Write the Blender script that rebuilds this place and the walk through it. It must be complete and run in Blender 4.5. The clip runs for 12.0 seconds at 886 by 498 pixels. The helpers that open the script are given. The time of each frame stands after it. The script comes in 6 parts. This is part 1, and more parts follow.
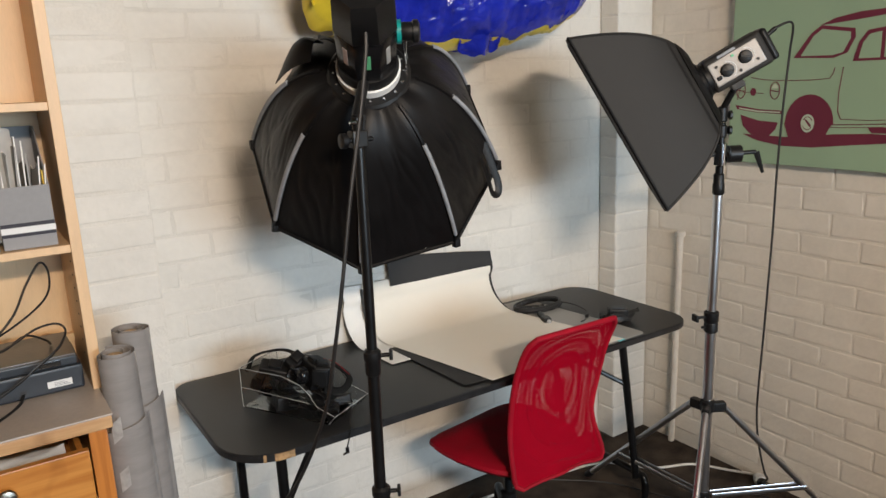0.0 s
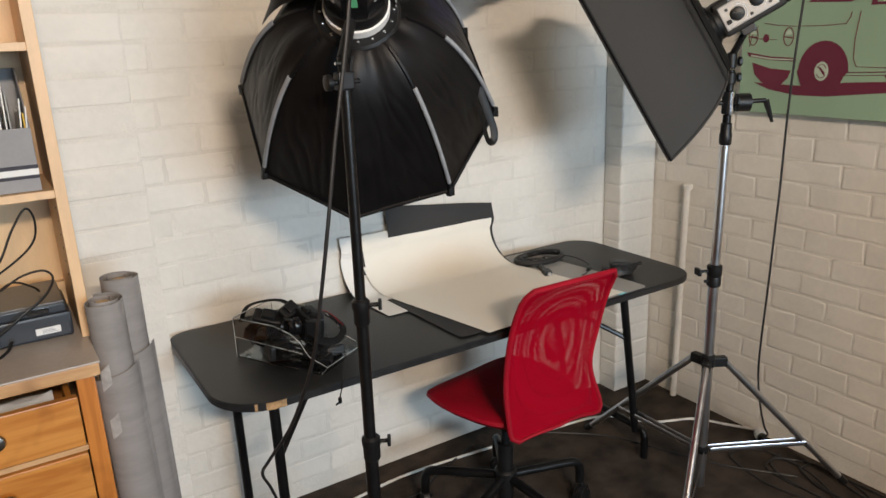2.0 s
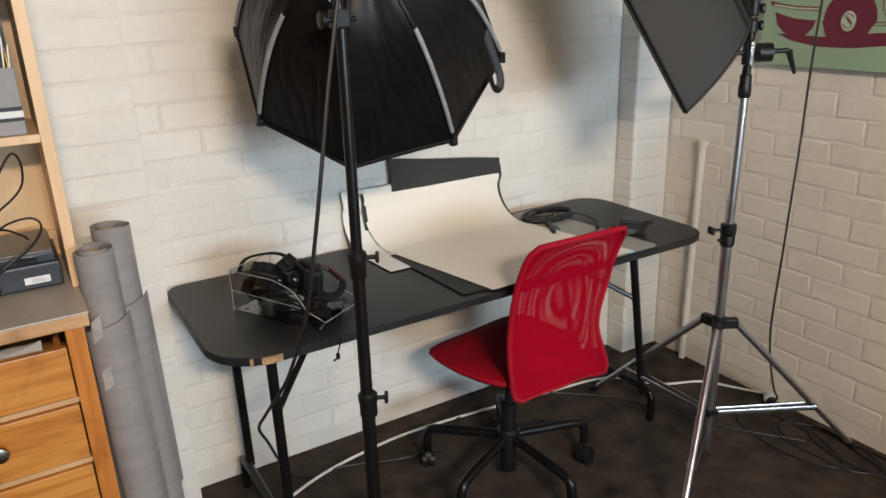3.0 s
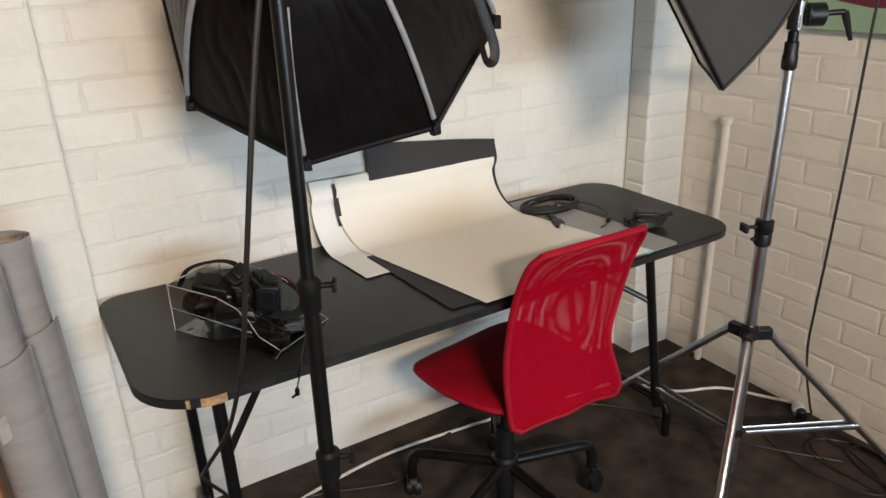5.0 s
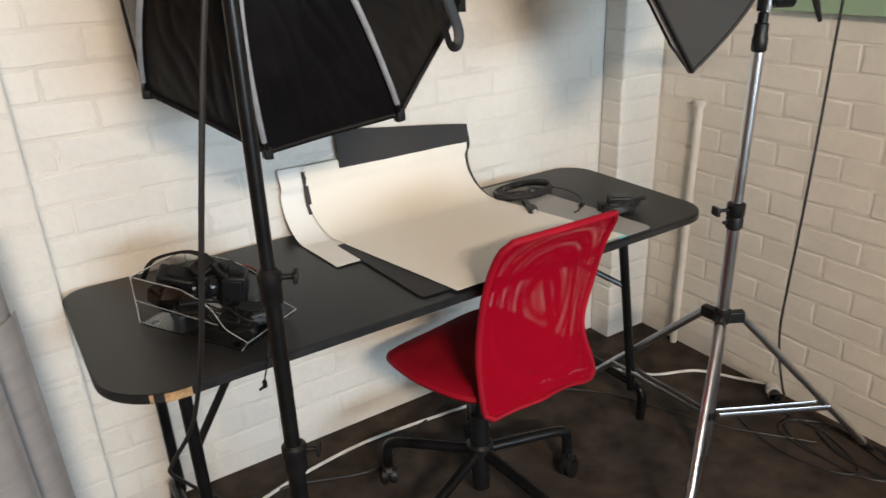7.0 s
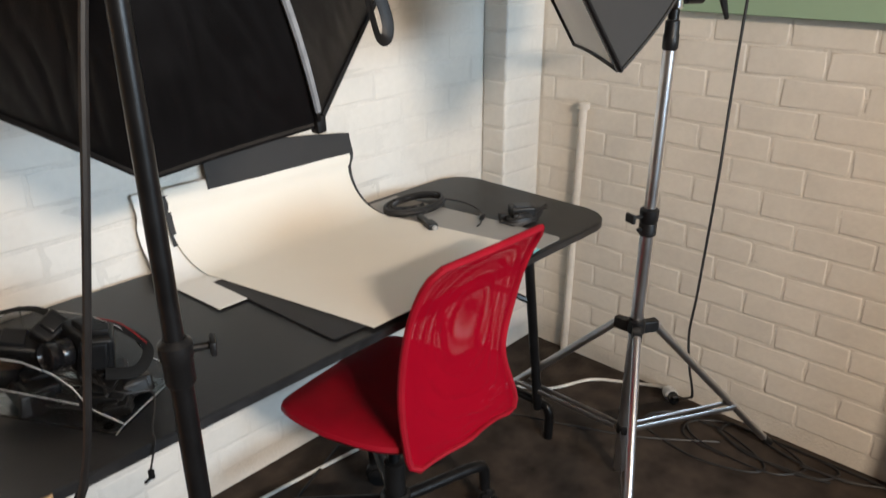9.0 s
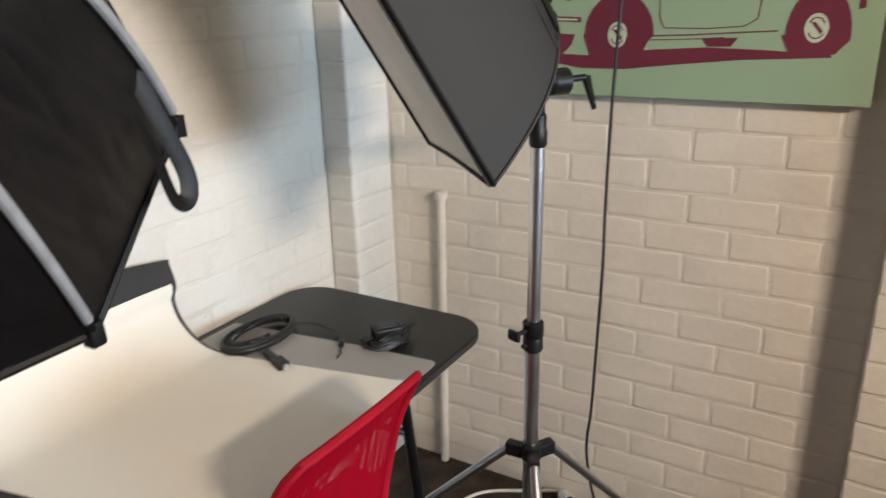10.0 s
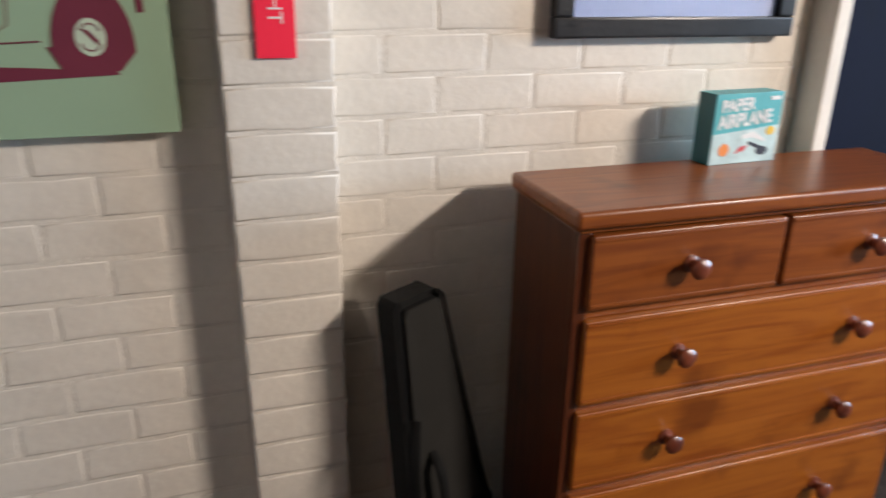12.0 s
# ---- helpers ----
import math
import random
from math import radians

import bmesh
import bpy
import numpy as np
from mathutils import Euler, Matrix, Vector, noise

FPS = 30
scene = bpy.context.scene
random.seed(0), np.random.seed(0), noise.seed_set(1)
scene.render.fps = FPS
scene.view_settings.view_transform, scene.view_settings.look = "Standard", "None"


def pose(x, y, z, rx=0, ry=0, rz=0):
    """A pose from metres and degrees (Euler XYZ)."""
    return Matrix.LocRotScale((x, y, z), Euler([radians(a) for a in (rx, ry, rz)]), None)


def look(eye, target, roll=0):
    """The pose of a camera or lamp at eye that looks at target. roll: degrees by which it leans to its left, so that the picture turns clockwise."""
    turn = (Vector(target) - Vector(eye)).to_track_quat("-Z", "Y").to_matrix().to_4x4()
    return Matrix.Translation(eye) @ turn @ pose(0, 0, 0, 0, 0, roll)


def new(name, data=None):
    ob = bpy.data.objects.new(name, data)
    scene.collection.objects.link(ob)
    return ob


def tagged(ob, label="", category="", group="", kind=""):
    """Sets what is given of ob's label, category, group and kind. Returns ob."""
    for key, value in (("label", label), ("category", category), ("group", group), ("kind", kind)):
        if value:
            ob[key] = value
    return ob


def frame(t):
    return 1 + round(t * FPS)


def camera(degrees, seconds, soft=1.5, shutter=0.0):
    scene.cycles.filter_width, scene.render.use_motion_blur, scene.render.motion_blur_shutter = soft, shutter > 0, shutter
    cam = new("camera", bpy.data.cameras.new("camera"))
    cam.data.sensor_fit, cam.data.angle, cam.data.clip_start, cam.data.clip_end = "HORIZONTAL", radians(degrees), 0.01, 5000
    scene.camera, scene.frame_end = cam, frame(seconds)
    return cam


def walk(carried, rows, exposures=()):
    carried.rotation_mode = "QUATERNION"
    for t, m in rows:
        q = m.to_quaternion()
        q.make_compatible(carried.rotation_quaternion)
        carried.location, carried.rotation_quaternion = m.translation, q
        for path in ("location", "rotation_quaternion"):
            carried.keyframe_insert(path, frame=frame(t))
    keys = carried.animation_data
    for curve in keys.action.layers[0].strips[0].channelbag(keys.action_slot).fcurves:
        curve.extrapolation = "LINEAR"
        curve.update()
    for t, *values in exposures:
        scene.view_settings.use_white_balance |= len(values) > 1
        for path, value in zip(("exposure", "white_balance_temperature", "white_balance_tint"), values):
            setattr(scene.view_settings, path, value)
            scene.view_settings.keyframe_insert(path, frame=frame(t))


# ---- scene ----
cam = camera(62.7, 12.0, shutter=0.4)
PATH = [
    (0, (1.122, 0.868, 1.624), (2.185, 2.501, 1.172), -2.4),
    (0.5, (1.122, 0.861, 1.623), (2.182, 2.49, 1.151), -2.4),
    (1, (1.12, 0.865, 1.618), (2.176, 2.49, 1.123), -2.3),
    (1.5, (1.148, 0.876, 1.603), (2.192, 2.498, 1.076), -2.3),
    (2, (1.181, 0.875, 1.596), (2.195, 2.503, 1.028), -2.3),
    (2.5, (1.211, 0.867, 1.576), (2.194, 2.494, 0.955), -2.2),
    (3, (1.231, 0.913, 1.555), (2.198, 2.532, 0.888), -1.9),
    (3.2, (1.228, 0.958, 1.54), (2.199, 2.57, 0.862), -1.8),
    (5, (1.444, 1.202, 1.525), (2.399, 2.79, 0.773), -2.1),
    (5.5, (1.477, 1.216, 1.518), (2.407, 2.814, 0.756), -2.5),
    (6, (1.483, 1.219, 1.521), (2.4, 2.819, 0.747), -2.7),
    (6.5, (1.484, 1.215, 1.521), (2.419, 2.8, 0.738), -2.6),
    (7, (1.481, 1.204, 1.521), (2.466, 2.754, 0.73), -2.3),
    (7.2, (1.459, 1.233, 1.509), (2.497, 2.75, 0.719), -1.8),
    (8.8, (1.5, 1.459, 1.492), (2.804, 2.736, 0.673), -0.3),
    (9, (1.488, 1.499, 1.473), (2.827, 2.76, 0.689), -0.3),
    (9.5, (1.646, 1.654, 1.494), (3.114, 2.821, 0.796), -1.1),
    (10, (1.745, 1.716, 1.531), (3.365, 2.687, 0.872), -1.6),
    (10.5, (1.792, 1.837, 1.55), (3.565, 2.507, 0.911), -1.8),
    (11, (1.897, 1.839, 1.556), (3.769, 2.123, 0.911), -1.4),
    (11.5, (2.067, 1.719, 1.542), (3.953, 1.594, 0.889), -0.6),
    (12, (2.196, 1.689, 1.55), (3.97, 1.095, 0.842), 0.9),
]
walk(cam, [(t, look(eye, target, roll)) for t, eye, target, roll in PATH], [(0.0, -0.22, 6850, 10), (3.0, -0.17, 6800, 10), (5.5, -0.07, 6900, 10), (9.0, 0.08, 6700, 10), (10.5, 0.13, 6600, 10), (11.0, 0.10, 6450, 10), (11.5, 0.05, 5900, 10), (12.0, -0.06, 6050, 10)])

# world, window light and the ceiling lamp
world = bpy.data.worlds.new("world")
scene.world = world
world.use_nodes = True
sky = world.node_tree.nodes.new("ShaderNodeTexSky")
sky.sky_type, sky.sun_disc = "NISHITA", False
sky.sun_elevation, sky.sun_rotation = radians(40), radians(200)
world.node_tree.links.new(sky.outputs[0], world.node_tree.nodes["Background"].inputs[0])
world.node_tree.nodes["Background"].inputs[1].default_value = 0.1


def area_lamp(name, at, target, w, h, power, colour, spread=180):
    data = bpy.data.lights.new(name, "AREA")
    data.spread = radians(spread)
    data.shape, data.size, data.size_y, data.energy, data.color = "RECTANGLE", w, h, power, colour
    ob = new(name, data)
    ob.matrix_world = look(at, target)
    return ob


area_lamp("window_light", (2.3, -3.12, 1.62), (2.7, 3.1, 0.9), 2.5, 0.95, 58, (0.60, 0.80, 1.0), 90)
area_lamp("ceiling_tube_light", (1.22, -1.0, 2.58), (2.5, 2.3, 0.8), 0.70, 0.12, 126, (1.0, 0.83, 0.675))


# ---- materials ----
def nodes_of(name):
    m = bpy.data.materials.new(name)
    m.use_nodes = True
    nt = m.node_tree
    return m, nt, nt.nodes, nt.links, nt.nodes["Principled BSDF"]


def surf(name, base, rough=0.6, metal=0.0, var=0.12, scale=6.0, bump=0.15, bscale=90.0, rvar=0.1, piece=0.0, grain=None, dirt=None, sheen=0.0, spec=0.5):
    """Base colour varied at two scales, uneven gloss and fine relief. grain: (sx, sy, sz) stretches the noise."""
    m, nt, n, l, b = nodes_of(name)
    geo = n.new("ShaderNodeNewGeometry")
    vec = geo.outputs["Position"]
    if grain:
        mp = n.new("ShaderNodeMapping")
        mp.inputs["Scale"].default_value = grain
        l.new(vec, mp.inputs["Vector"])
        vec = mp.outputs[0]
    a = n.new("ShaderNodeTexNoise")
    a.inputs["Scale"].default_value, a.inputs["Detail"].default_value = scale, 5
    c = n.new("ShaderNodeTexNoise")
    c.inputs["Scale"].default_value, c.inputs["Detail"].default_value = bscale, 4
    l.new(vec, a.inputs["Vector"])
    l.new(vec, c.inputs["Vector"])
    ramp = n.new("ShaderNodeValToRGB")
    lo = dirt or tuple(x * (1 - 2 * var) for x in base)
    ramp.color_ramp.elements[0].color, ramp.color_ramp.elements[0].position = (*lo, 1), 0.28
    ramp.color_ramp.elements[1].color, ramp.color_ramp.elements[1].position = (*[min(1, x * (1 + var * 0.6)) for x in base], 1), 0.62
    mixf = n.new("ShaderNodeMath")
    mixf.operation = "MULTIPLY_ADD"
    l.new(c.outputs["Fac"], mixf.inputs[0])
    mixf.inputs[1].default_value = 0.35
    half = n.new("ShaderNodeMath")
    half.operation = "MULTIPLY_ADD"
    l.new(a.outputs["Fac"], half.inputs[0])
    half.inputs[1].default_value, half.inputs[2].default_value = 0.85, -0.1
    l.new(half.outputs[0], mixf.inputs[2])
    l.new(mixf.outputs[0], ramp.inputs[0])
    col = ramp.outputs[0]
    if piece:
        info = n.new("ShaderNodeObjectInfo")
        hsv = n.new("ShaderNodeHueSaturation")
        val = n.new("ShaderNodeMath")
        val.operation = "MULTIPLY_ADD"
        l.new(info.outputs["Random"], val.inputs[0])
        val.inputs[1].default_value, val.inputs[2].default_value = piece, 1 - piece / 2
        l.new(val.outputs[0], hsv.inputs["Value"])
        l.new(col, hsv.inputs["Color"])
        col = hsv.outputs[0]
    l.new(col, b.inputs["Base Color"])
    rr = n.new("ShaderNodeMath")
    rr.operation = "MULTIPLY_ADD"
    l.new(a.outputs["Fac"], rr.inputs[0])
    rr.inputs[1].default_value, rr.inputs[2].default_value = rvar, max(0.02, rough - rvar / 2)
    l.new(rr.outputs[0], b.inputs["Roughness"])
    b.inputs["Metallic"].default_value = metal
    b.inputs["Specular IOR Level"].default_value = spec
    if sheen:
        b.inputs["Sheen Weight"].default_value = sheen
    if bump:
        bp = n.new("ShaderNodeBump")
        bp.inputs["Strength"].default_value, bp.inputs["Distance"].default_value = bump, 0.004
        l.new(c.outputs["Fac"], bp.inputs["Height"])
        l.new(bp.outputs[0], b.inputs["Normal"])
    return m


def wood(name, base, dark, rough=0.35, axis="x", scale=1.0, coat=0.3):
    """Pine: stretched grain bands, knots and a varnish."""
    m, nt, n, l, b = nodes_of(name)
    geo = n.new("ShaderNodeNewGeometry")
    mp = n.new("ShaderNodeMapping")
    s = {"x": (1.2, 14, 14), "y": (14, 1.2, 14), "z": (14, 14, 1.2)}[axis]
    mp.inputs["Scale"].default_value = tuple(v * scale for v in s)
    l.new(geo.outputs["Position"], mp.inputs["Vector"])
    a = n.new("ShaderNodeTexNoise")
    a.inputs["Scale"].default_value, a.inputs["Detail"].default_value, a.inputs["Distortion"].default_value = 2.2, 8, 1.6
    l.new(mp.outputs[0], a.inputs["Vector"])
    k = n.new("ShaderNodeTexNoise")
    k.inputs["Scale"].default_value, k.inputs["Detail"].default_value = 7, 3
    l.new(geo.outputs["Position"], k.inputs["Vector"])
    ramp = n.new("ShaderNodeValToRGB")
    ramp.color_ramp.elements[0].color, ramp.color_ramp.elements[0].position = (*dark, 1), 0.3
    ramp.color_ramp.elements[1].color, ramp.color_ramp.elements[1].position = (*base, 1), 0.6
    l.new(a.outputs["Fac"], ramp.inputs[0])
    kr = n.new("ShaderNodeValToRGB")
    kr.color_ramp.elements[0].color, kr.color_ramp.elements[0].position = (0.45, 0.36, 0.3, 1), 0.27
    kr.color_ramp.elements[1].color, kr.color_ramp.elements[1].position = (1, 1, 1, 1), 0.42
    l.new(k.outputs["Fac"], kr.inputs[0])
    mx = n.new("ShaderNodeMix")
    mx.data_type, mx.blend_type = "RGBA", "MULTIPLY"
    mx.inputs["Factor"].default_value = 0.8
    l.new(ramp.outputs[0], mx.inputs["A"])
    l.new(kr.outputs[0], mx.inputs["B"])
    l.new(mx.outputs["Result"], b.inputs["Base Color"])
    b.inputs["Roughness"].default_value = rough
    b.inputs["Coat Weight"].default_value, b.inputs["Coat Roughness"].default_value = coat, 0.25
    bp = n.new("ShaderNodeBump")
    bp.inputs["Strength"].default_value, bp.inputs["Distance"].default_value = 0.12, 0.003
    l.new(a.outputs["Fac"], bp.inputs["Height"])
    l.new(bp.outputs[0], b.inputs["Normal"])
    return m


def clear(name, tint=(1, 1, 1), rough=0.05, ior=1.2, weight=1.0):
    m, nt, n, l, b = nodes_of(name)
    b.inputs["Base Color"].default_value = (*tint, 1)
    b.inputs["Roughness"].default_value, b.inputs["IOR"].default_value = rough, ior
    b.inputs["Transmission Weight"].default_value = weight
    return m


PAINT_E = surf("cream_masonry_paint", (0.75, 0.70, 0.625), 0.6, var=0.05, scale=5, bump=0.27, bscale=55, piece=0.04)
PAINT_N = surf("white_masonry_paint", (0.71, 0.685, 0.635), 0.55, var=0.045, scale=4, bump=0.3, bscale=45, piece=0.03)
MORTAR = surf("painted_mortar", (0.73, 0.68, 0.605), 0.7, var=0.08, bump=0.5, bscale=120)
MORTAR_N = surf("painted_mortar_white", (0.695, 0.67, 0.62), 0.7, var=0.06, bump=0.4, bscale=120)
CARPET = surf("dark_carpet", (0.060, 0.0455, 0.036), 0.95, var=0.35, scale=11, bump=1.0, bscale=420, spec=0.2)
# colours of unseen surfaces, kept dark so that little light bounces back
CEIL = surf("low_bounce_ceiling", (0.20, 0.17, 0.14), 0.8)
REAR = surf("low_bounce_brown_grey", (0.26, 0.235, 0.21), 0.8)
TABLE_TOP = surf("black_laminate", (0.014, 0.014, 0.015), 0.45, var=0.25, scale=9, bump=0.12, bscale=300, rvar=0.14)
TABLE_EDGE = surf("black_edge_strip", (0.016, 0.016, 0.017), 0.4, var=0.3, scale=25, bump=0.1)
CHIPWOOD = surf("bare_chipboard", (0.42, 0.26, 0.13), 0.9, var=0.3, scale=60, bump=0.8, bscale=250)
BLACK_STEEL = surf("black_painted_steel", (0.006, 0.006, 0.0065), 0.33, var=0.25, scale=20, bump=0.05, spec=0.35)
BLACK_PLASTIC = surf("black_plastic", (0.008, 0.008, 0.0085), 0.42, var=0.2, scale=20, bump=0.12, bscale=400, spec=0.35)
GLOSS_BLACK = surf("gloss_black_plastic", (0.008, 0.008, 0.009), 0.2, var=0.2, scale=10, bump=0.02)
CABLE = surf("black_cable_rubber", (0.014, 0.013, 0.013), 0.5, var=0.2, scale=30, bump=0)
WHITE_CABLE = surf("white_cable", (0.72, 0.70, 0.66), 0.45, var=0.12, scale=20, bump=0)
NYLON = surf("black_nylon", (0.007, 0.0066, 0.007), 0.43, var=0.25, scale=7, bump=0.12, bscale=500, rvar=0.12, spec=0.2)
NYLON_GREY = surf("charcoal_nylon", (0.024, 0.0222, 0.0205), 0.6, var=0.12, scale=6, bump=0.2, bscale=700, spec=0.3)
PIPING = surf("grey_piping", (0.30, 0.31, 0.33), 0.6, var=0.1, scale=30)
DIFFUSER = surf("white_diffuser_cloth", (0.72, 0.70, 0.66), 0.8, var=0.05, bump=0.2, bscale=500)
ALU = surf("brushed_aluminium", (0.62, 0.62, 0.63), 0.3, 1.0, var=0.08, scale=12, bump=0.06, bscale=300)
CHROME = surf("chrome", (0.75, 0.75, 0.76), 0.12, 1.0, var=0.05, bump=0)
TEAL = surf("teal_plastic", (0.0, 0.26, 0.24), 0.35, var=0.1)
SILVER_PANEL = surf("silver_grey_panel", (0.33, 0.31, 0.29), 0.4, 0.2, var=0.06, scale=20, bump=0.05)
WHITE_PLASTIC = surf("white_plastic", (0.75, 0.75, 0.74), 0.4, var=0.04)
LABEL_PINK = surf("pale_pink_label", (0.72, 0.60, 0.58), 0.5, var=0.05)
LABEL_GREEN = surf("green_label", (0.12, 0.48, 0.24), 0.5, var=0.05)
PAPER = surf("cream_paper", (0.80, 0.765, 0.69), 0.75, var=0.025, scale=3, bump=0.03, bscale=400)
PAPER_WHITE = surf("white_paper", (0.80, 0.79, 0.76), 0.75, var=0.03, scale=3, bump=0.03, bscale=400)
PAPER_BLACK = surf("black_card", (0.028, 0.028, 0.029), 0.75, var=0.12, scale=6, bump=0.08, bscale=500)
PAPER_GREY = surf("grey_card", (0.34, 0.335, 0.32), 0.6, var=0.05, scale=4, bump=0.05, bscale=400)
CYAN = surf("cyan_card", (0.2, 0.62, 0.68), 0.6, var=0.05)
CLEAR = clear("clear_acrylic", (0.95, 0.97, 0.97), 0.03, 1.42)
TAPE = surf("shiny_tape", (0.42, 0.41, 0.40), 0.08, var=0.15, scale=40, bump=0.3, bscale=60)
# pale opaque colour standing in for light caught by clear acrylic edges
ACRYLIC_GLEAM = surf("acrylic_edge_gleam", (0.62, 0.63, 0.62), 0.15, var=0.1, scale=30, bump=0)
SLEEVE = clear("clear_plastic_sleeve", (0.86, 0.85, 0.82), 0.25, 1.15, 0.6)
RED_STRAP = surf("red_webbing", (0.26, 0.008, 0.012), 0.7, var=0.1)
RED_VINYL = surf("red_upholstery", (0.33, 0.0015, 0.014), 0.66, var=0.15, scale=8, bump=0.3, bscale=450, rvar=0.12, spec=0.25)
PINE_ORANGE = wood("orange_varnished_pine", (0.60, 0.26, 0.06), (0.44, 0.155, 0.028), 0.35, "x")
PINE_POST = wood("orange_pine_post", (0.55, 0.20, 0.04), (0.36, 0.11, 0.02), 0.35, "z")
PINE_RAW = wood("pale_worn_pine", (0.60, 0.37, 0.19), (0.45, 0.25, 0.11), 0.55, "x", coat=0.05)
LAMINATE = surf("grey_desk_laminate", (0.46, 0.41, 0.37), 0.4, var=0.08, scale=5, bump=0.05)
MAPLE = surf("maple_veneer", (0.70, 0.49, 0.28), 0.45, var=0.06, scale=3, bump=0.08, bscale=60, grain=(8, 8, 1))
MAPLE_EDGE = surf("maple_edge_band", (0.74, 0.50, 0.29), 0.45, var=0.05, scale=4, bump=0.06, grain=(10, 10, 1))
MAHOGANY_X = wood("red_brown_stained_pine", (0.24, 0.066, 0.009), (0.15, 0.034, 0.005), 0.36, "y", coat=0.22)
# same stained pine, with the shade on the chest's side put into the colour
MAHOGANY_SHADE = wood("red_brown_pine_in_shade", (0.095, 0.024, 0.006), (0.05, 0.011, 0.004), 0.3, "z", coat=0.4)
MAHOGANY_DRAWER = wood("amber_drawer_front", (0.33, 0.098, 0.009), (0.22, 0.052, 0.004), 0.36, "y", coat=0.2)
KNOB_WOOD = wood("dark_knob_wood", (0.20, 0.05, 0.022), (0.08, 0.02, 0.012), 0.32, "z", coat=0.3)
PEWTER = surf("pewter_knob", (0.36, 0.33, 0.28), 0.3, 1.0, var=0.15, scale=40)
GREY_CARD = surf("grey_holder_card", (0.27, 0.27, 0.28), 0.6, var=0.06, scale=8, bump=0.05)
NAVY_BAND = surf("dark_band", (0.02, 0.018, 0.03), 0.6, var=0.1)
PRINTER = surf("blue_black_plastic", (0.020, 0.026, 0.036), 0.4, var=0.15, scale=12, bump=0.1, bscale=500)
PRINTER_LID = surf("bronze_grey_lid", (0.10, 0.092, 0.085), 0.35, var=0.08)
YELLOW_TAB = surf("yellow_tab", (0.75, 0.5, 0.05), 0.5, var=0.05)
VINYL = surf("grey_wood_pattern_vinyl", (0.33, 0.312, 0.305), 0.22, 0.15, var=0.055, scale=10, bump=0.03, bscale=60, rvar=0.08, grain=(0.8, 0.8, 5), spec=0.8)
CARDBOARD = surf("cardboard_core", (0.45, 0.32, 0.19), 0.85, var=0.1)
BALLOON_BLUE = surf("glossy_blue_film", (0.010, 0.022, 0.36), 0.2, var=0.25, scale=10, bump=0.8, bscale=38, rvar=0.15)
BALLOON_YELLOW = surf("glossy_yellow_film", (0.62, 0.48, 0.04), 0.28, var=0.15, scale=10, bump=0.5, bscale=26)
SAGE = surf("sage_green_canvas", (0.30, 0.43, 0.29), 0.7, var=0.03, scale=3, bump=0.15, bscale=500)
MAROON = surf("maroon_print", (0.15, 0.018, 0.042), 0.65, var=0.06, bump=0.1, bscale=500)
SAGE_PALE = surf("pale_sage_print", (0.50, 0.60, 0.47), 0.65, var=0.04)
RED_TAG = surf("red_fabric_tag", (0.93, 0.012, 0.055), 0.6, var=0.05, bump=0.2, bscale=500)
TAG_WHITE = surf("white_thread", (0.82, 0.72, 0.72), 0.7, var=0.05)
FRAME_BLACK = surf("black_frame_wood", (0.010, 0.011, 0.014), 0.35, var=0.15, scale=20)
MAT_BLUE = surf("blue_grey_mount", (0.16, 0.20, 0.33), 0.7, var=0.05)
CREAM_LINE = surf("cream_bevel", (0.75, 0.65, 0.5), 0.6, var=0.03)
PHOTO = surf("faded_print", (0.30, 0.31, 0.33), 0.5, var=0.2, scale=14)
GLASS = clear("picture_glass", (1, 1, 1), 0.02, 1.45)
BOX_TEAL = surf("teal_box_card", (0.10, 0.40, 0.43), 0.45, var=0.06)
BOX_PALE = surf("pale_teal_print", (0.50, 0.64, 0.64), 0.45, var=0.12, scale=18)
BOX_DARK = surf("dark_teal_box_side", (0.02, 0.12, 0.14), 0.45, var=0.06)
ORANGE = surf("orange_print", (0.75, 0.24, 0.04), 0.5, var=0.05)
RED_PRINT = surf("red_print", (0.6, 0.04, 0.04), 0.5, var=0.05)
NAVY = surf("navy_door_paint", (0.006, 0.008, 0.022), 0.8, var=0.1, spec=0.15)
BAG_BLACK = surf("black_bag_cloth", (0.008, 0.008, 0.008), 0.75, var=0.2, scale=10, bump=0.3, bscale=600, spec=0.2)
BAG_GREY = surf("grey_bag_cloth", (0.024, 0.023, 0.021), 0.8, var=0.12, scale=10, bump=0.35, bscale=600, spec=0.2)
PIPE_PAINT = surf("cream_pipe_paint", (0.68, 0.63, 0.56), 0.5, var=0.07, scale=8, bump=0.25, bscale=60)
TUBE_GLOW, _nt, _n, _l, _b = nodes_of("lamp_tube")
_b.inputs["Emission Color"].default_value, _b.inputs["Emission Strength"].default_value = (1, 0.85, 0.65, 1), 3.0


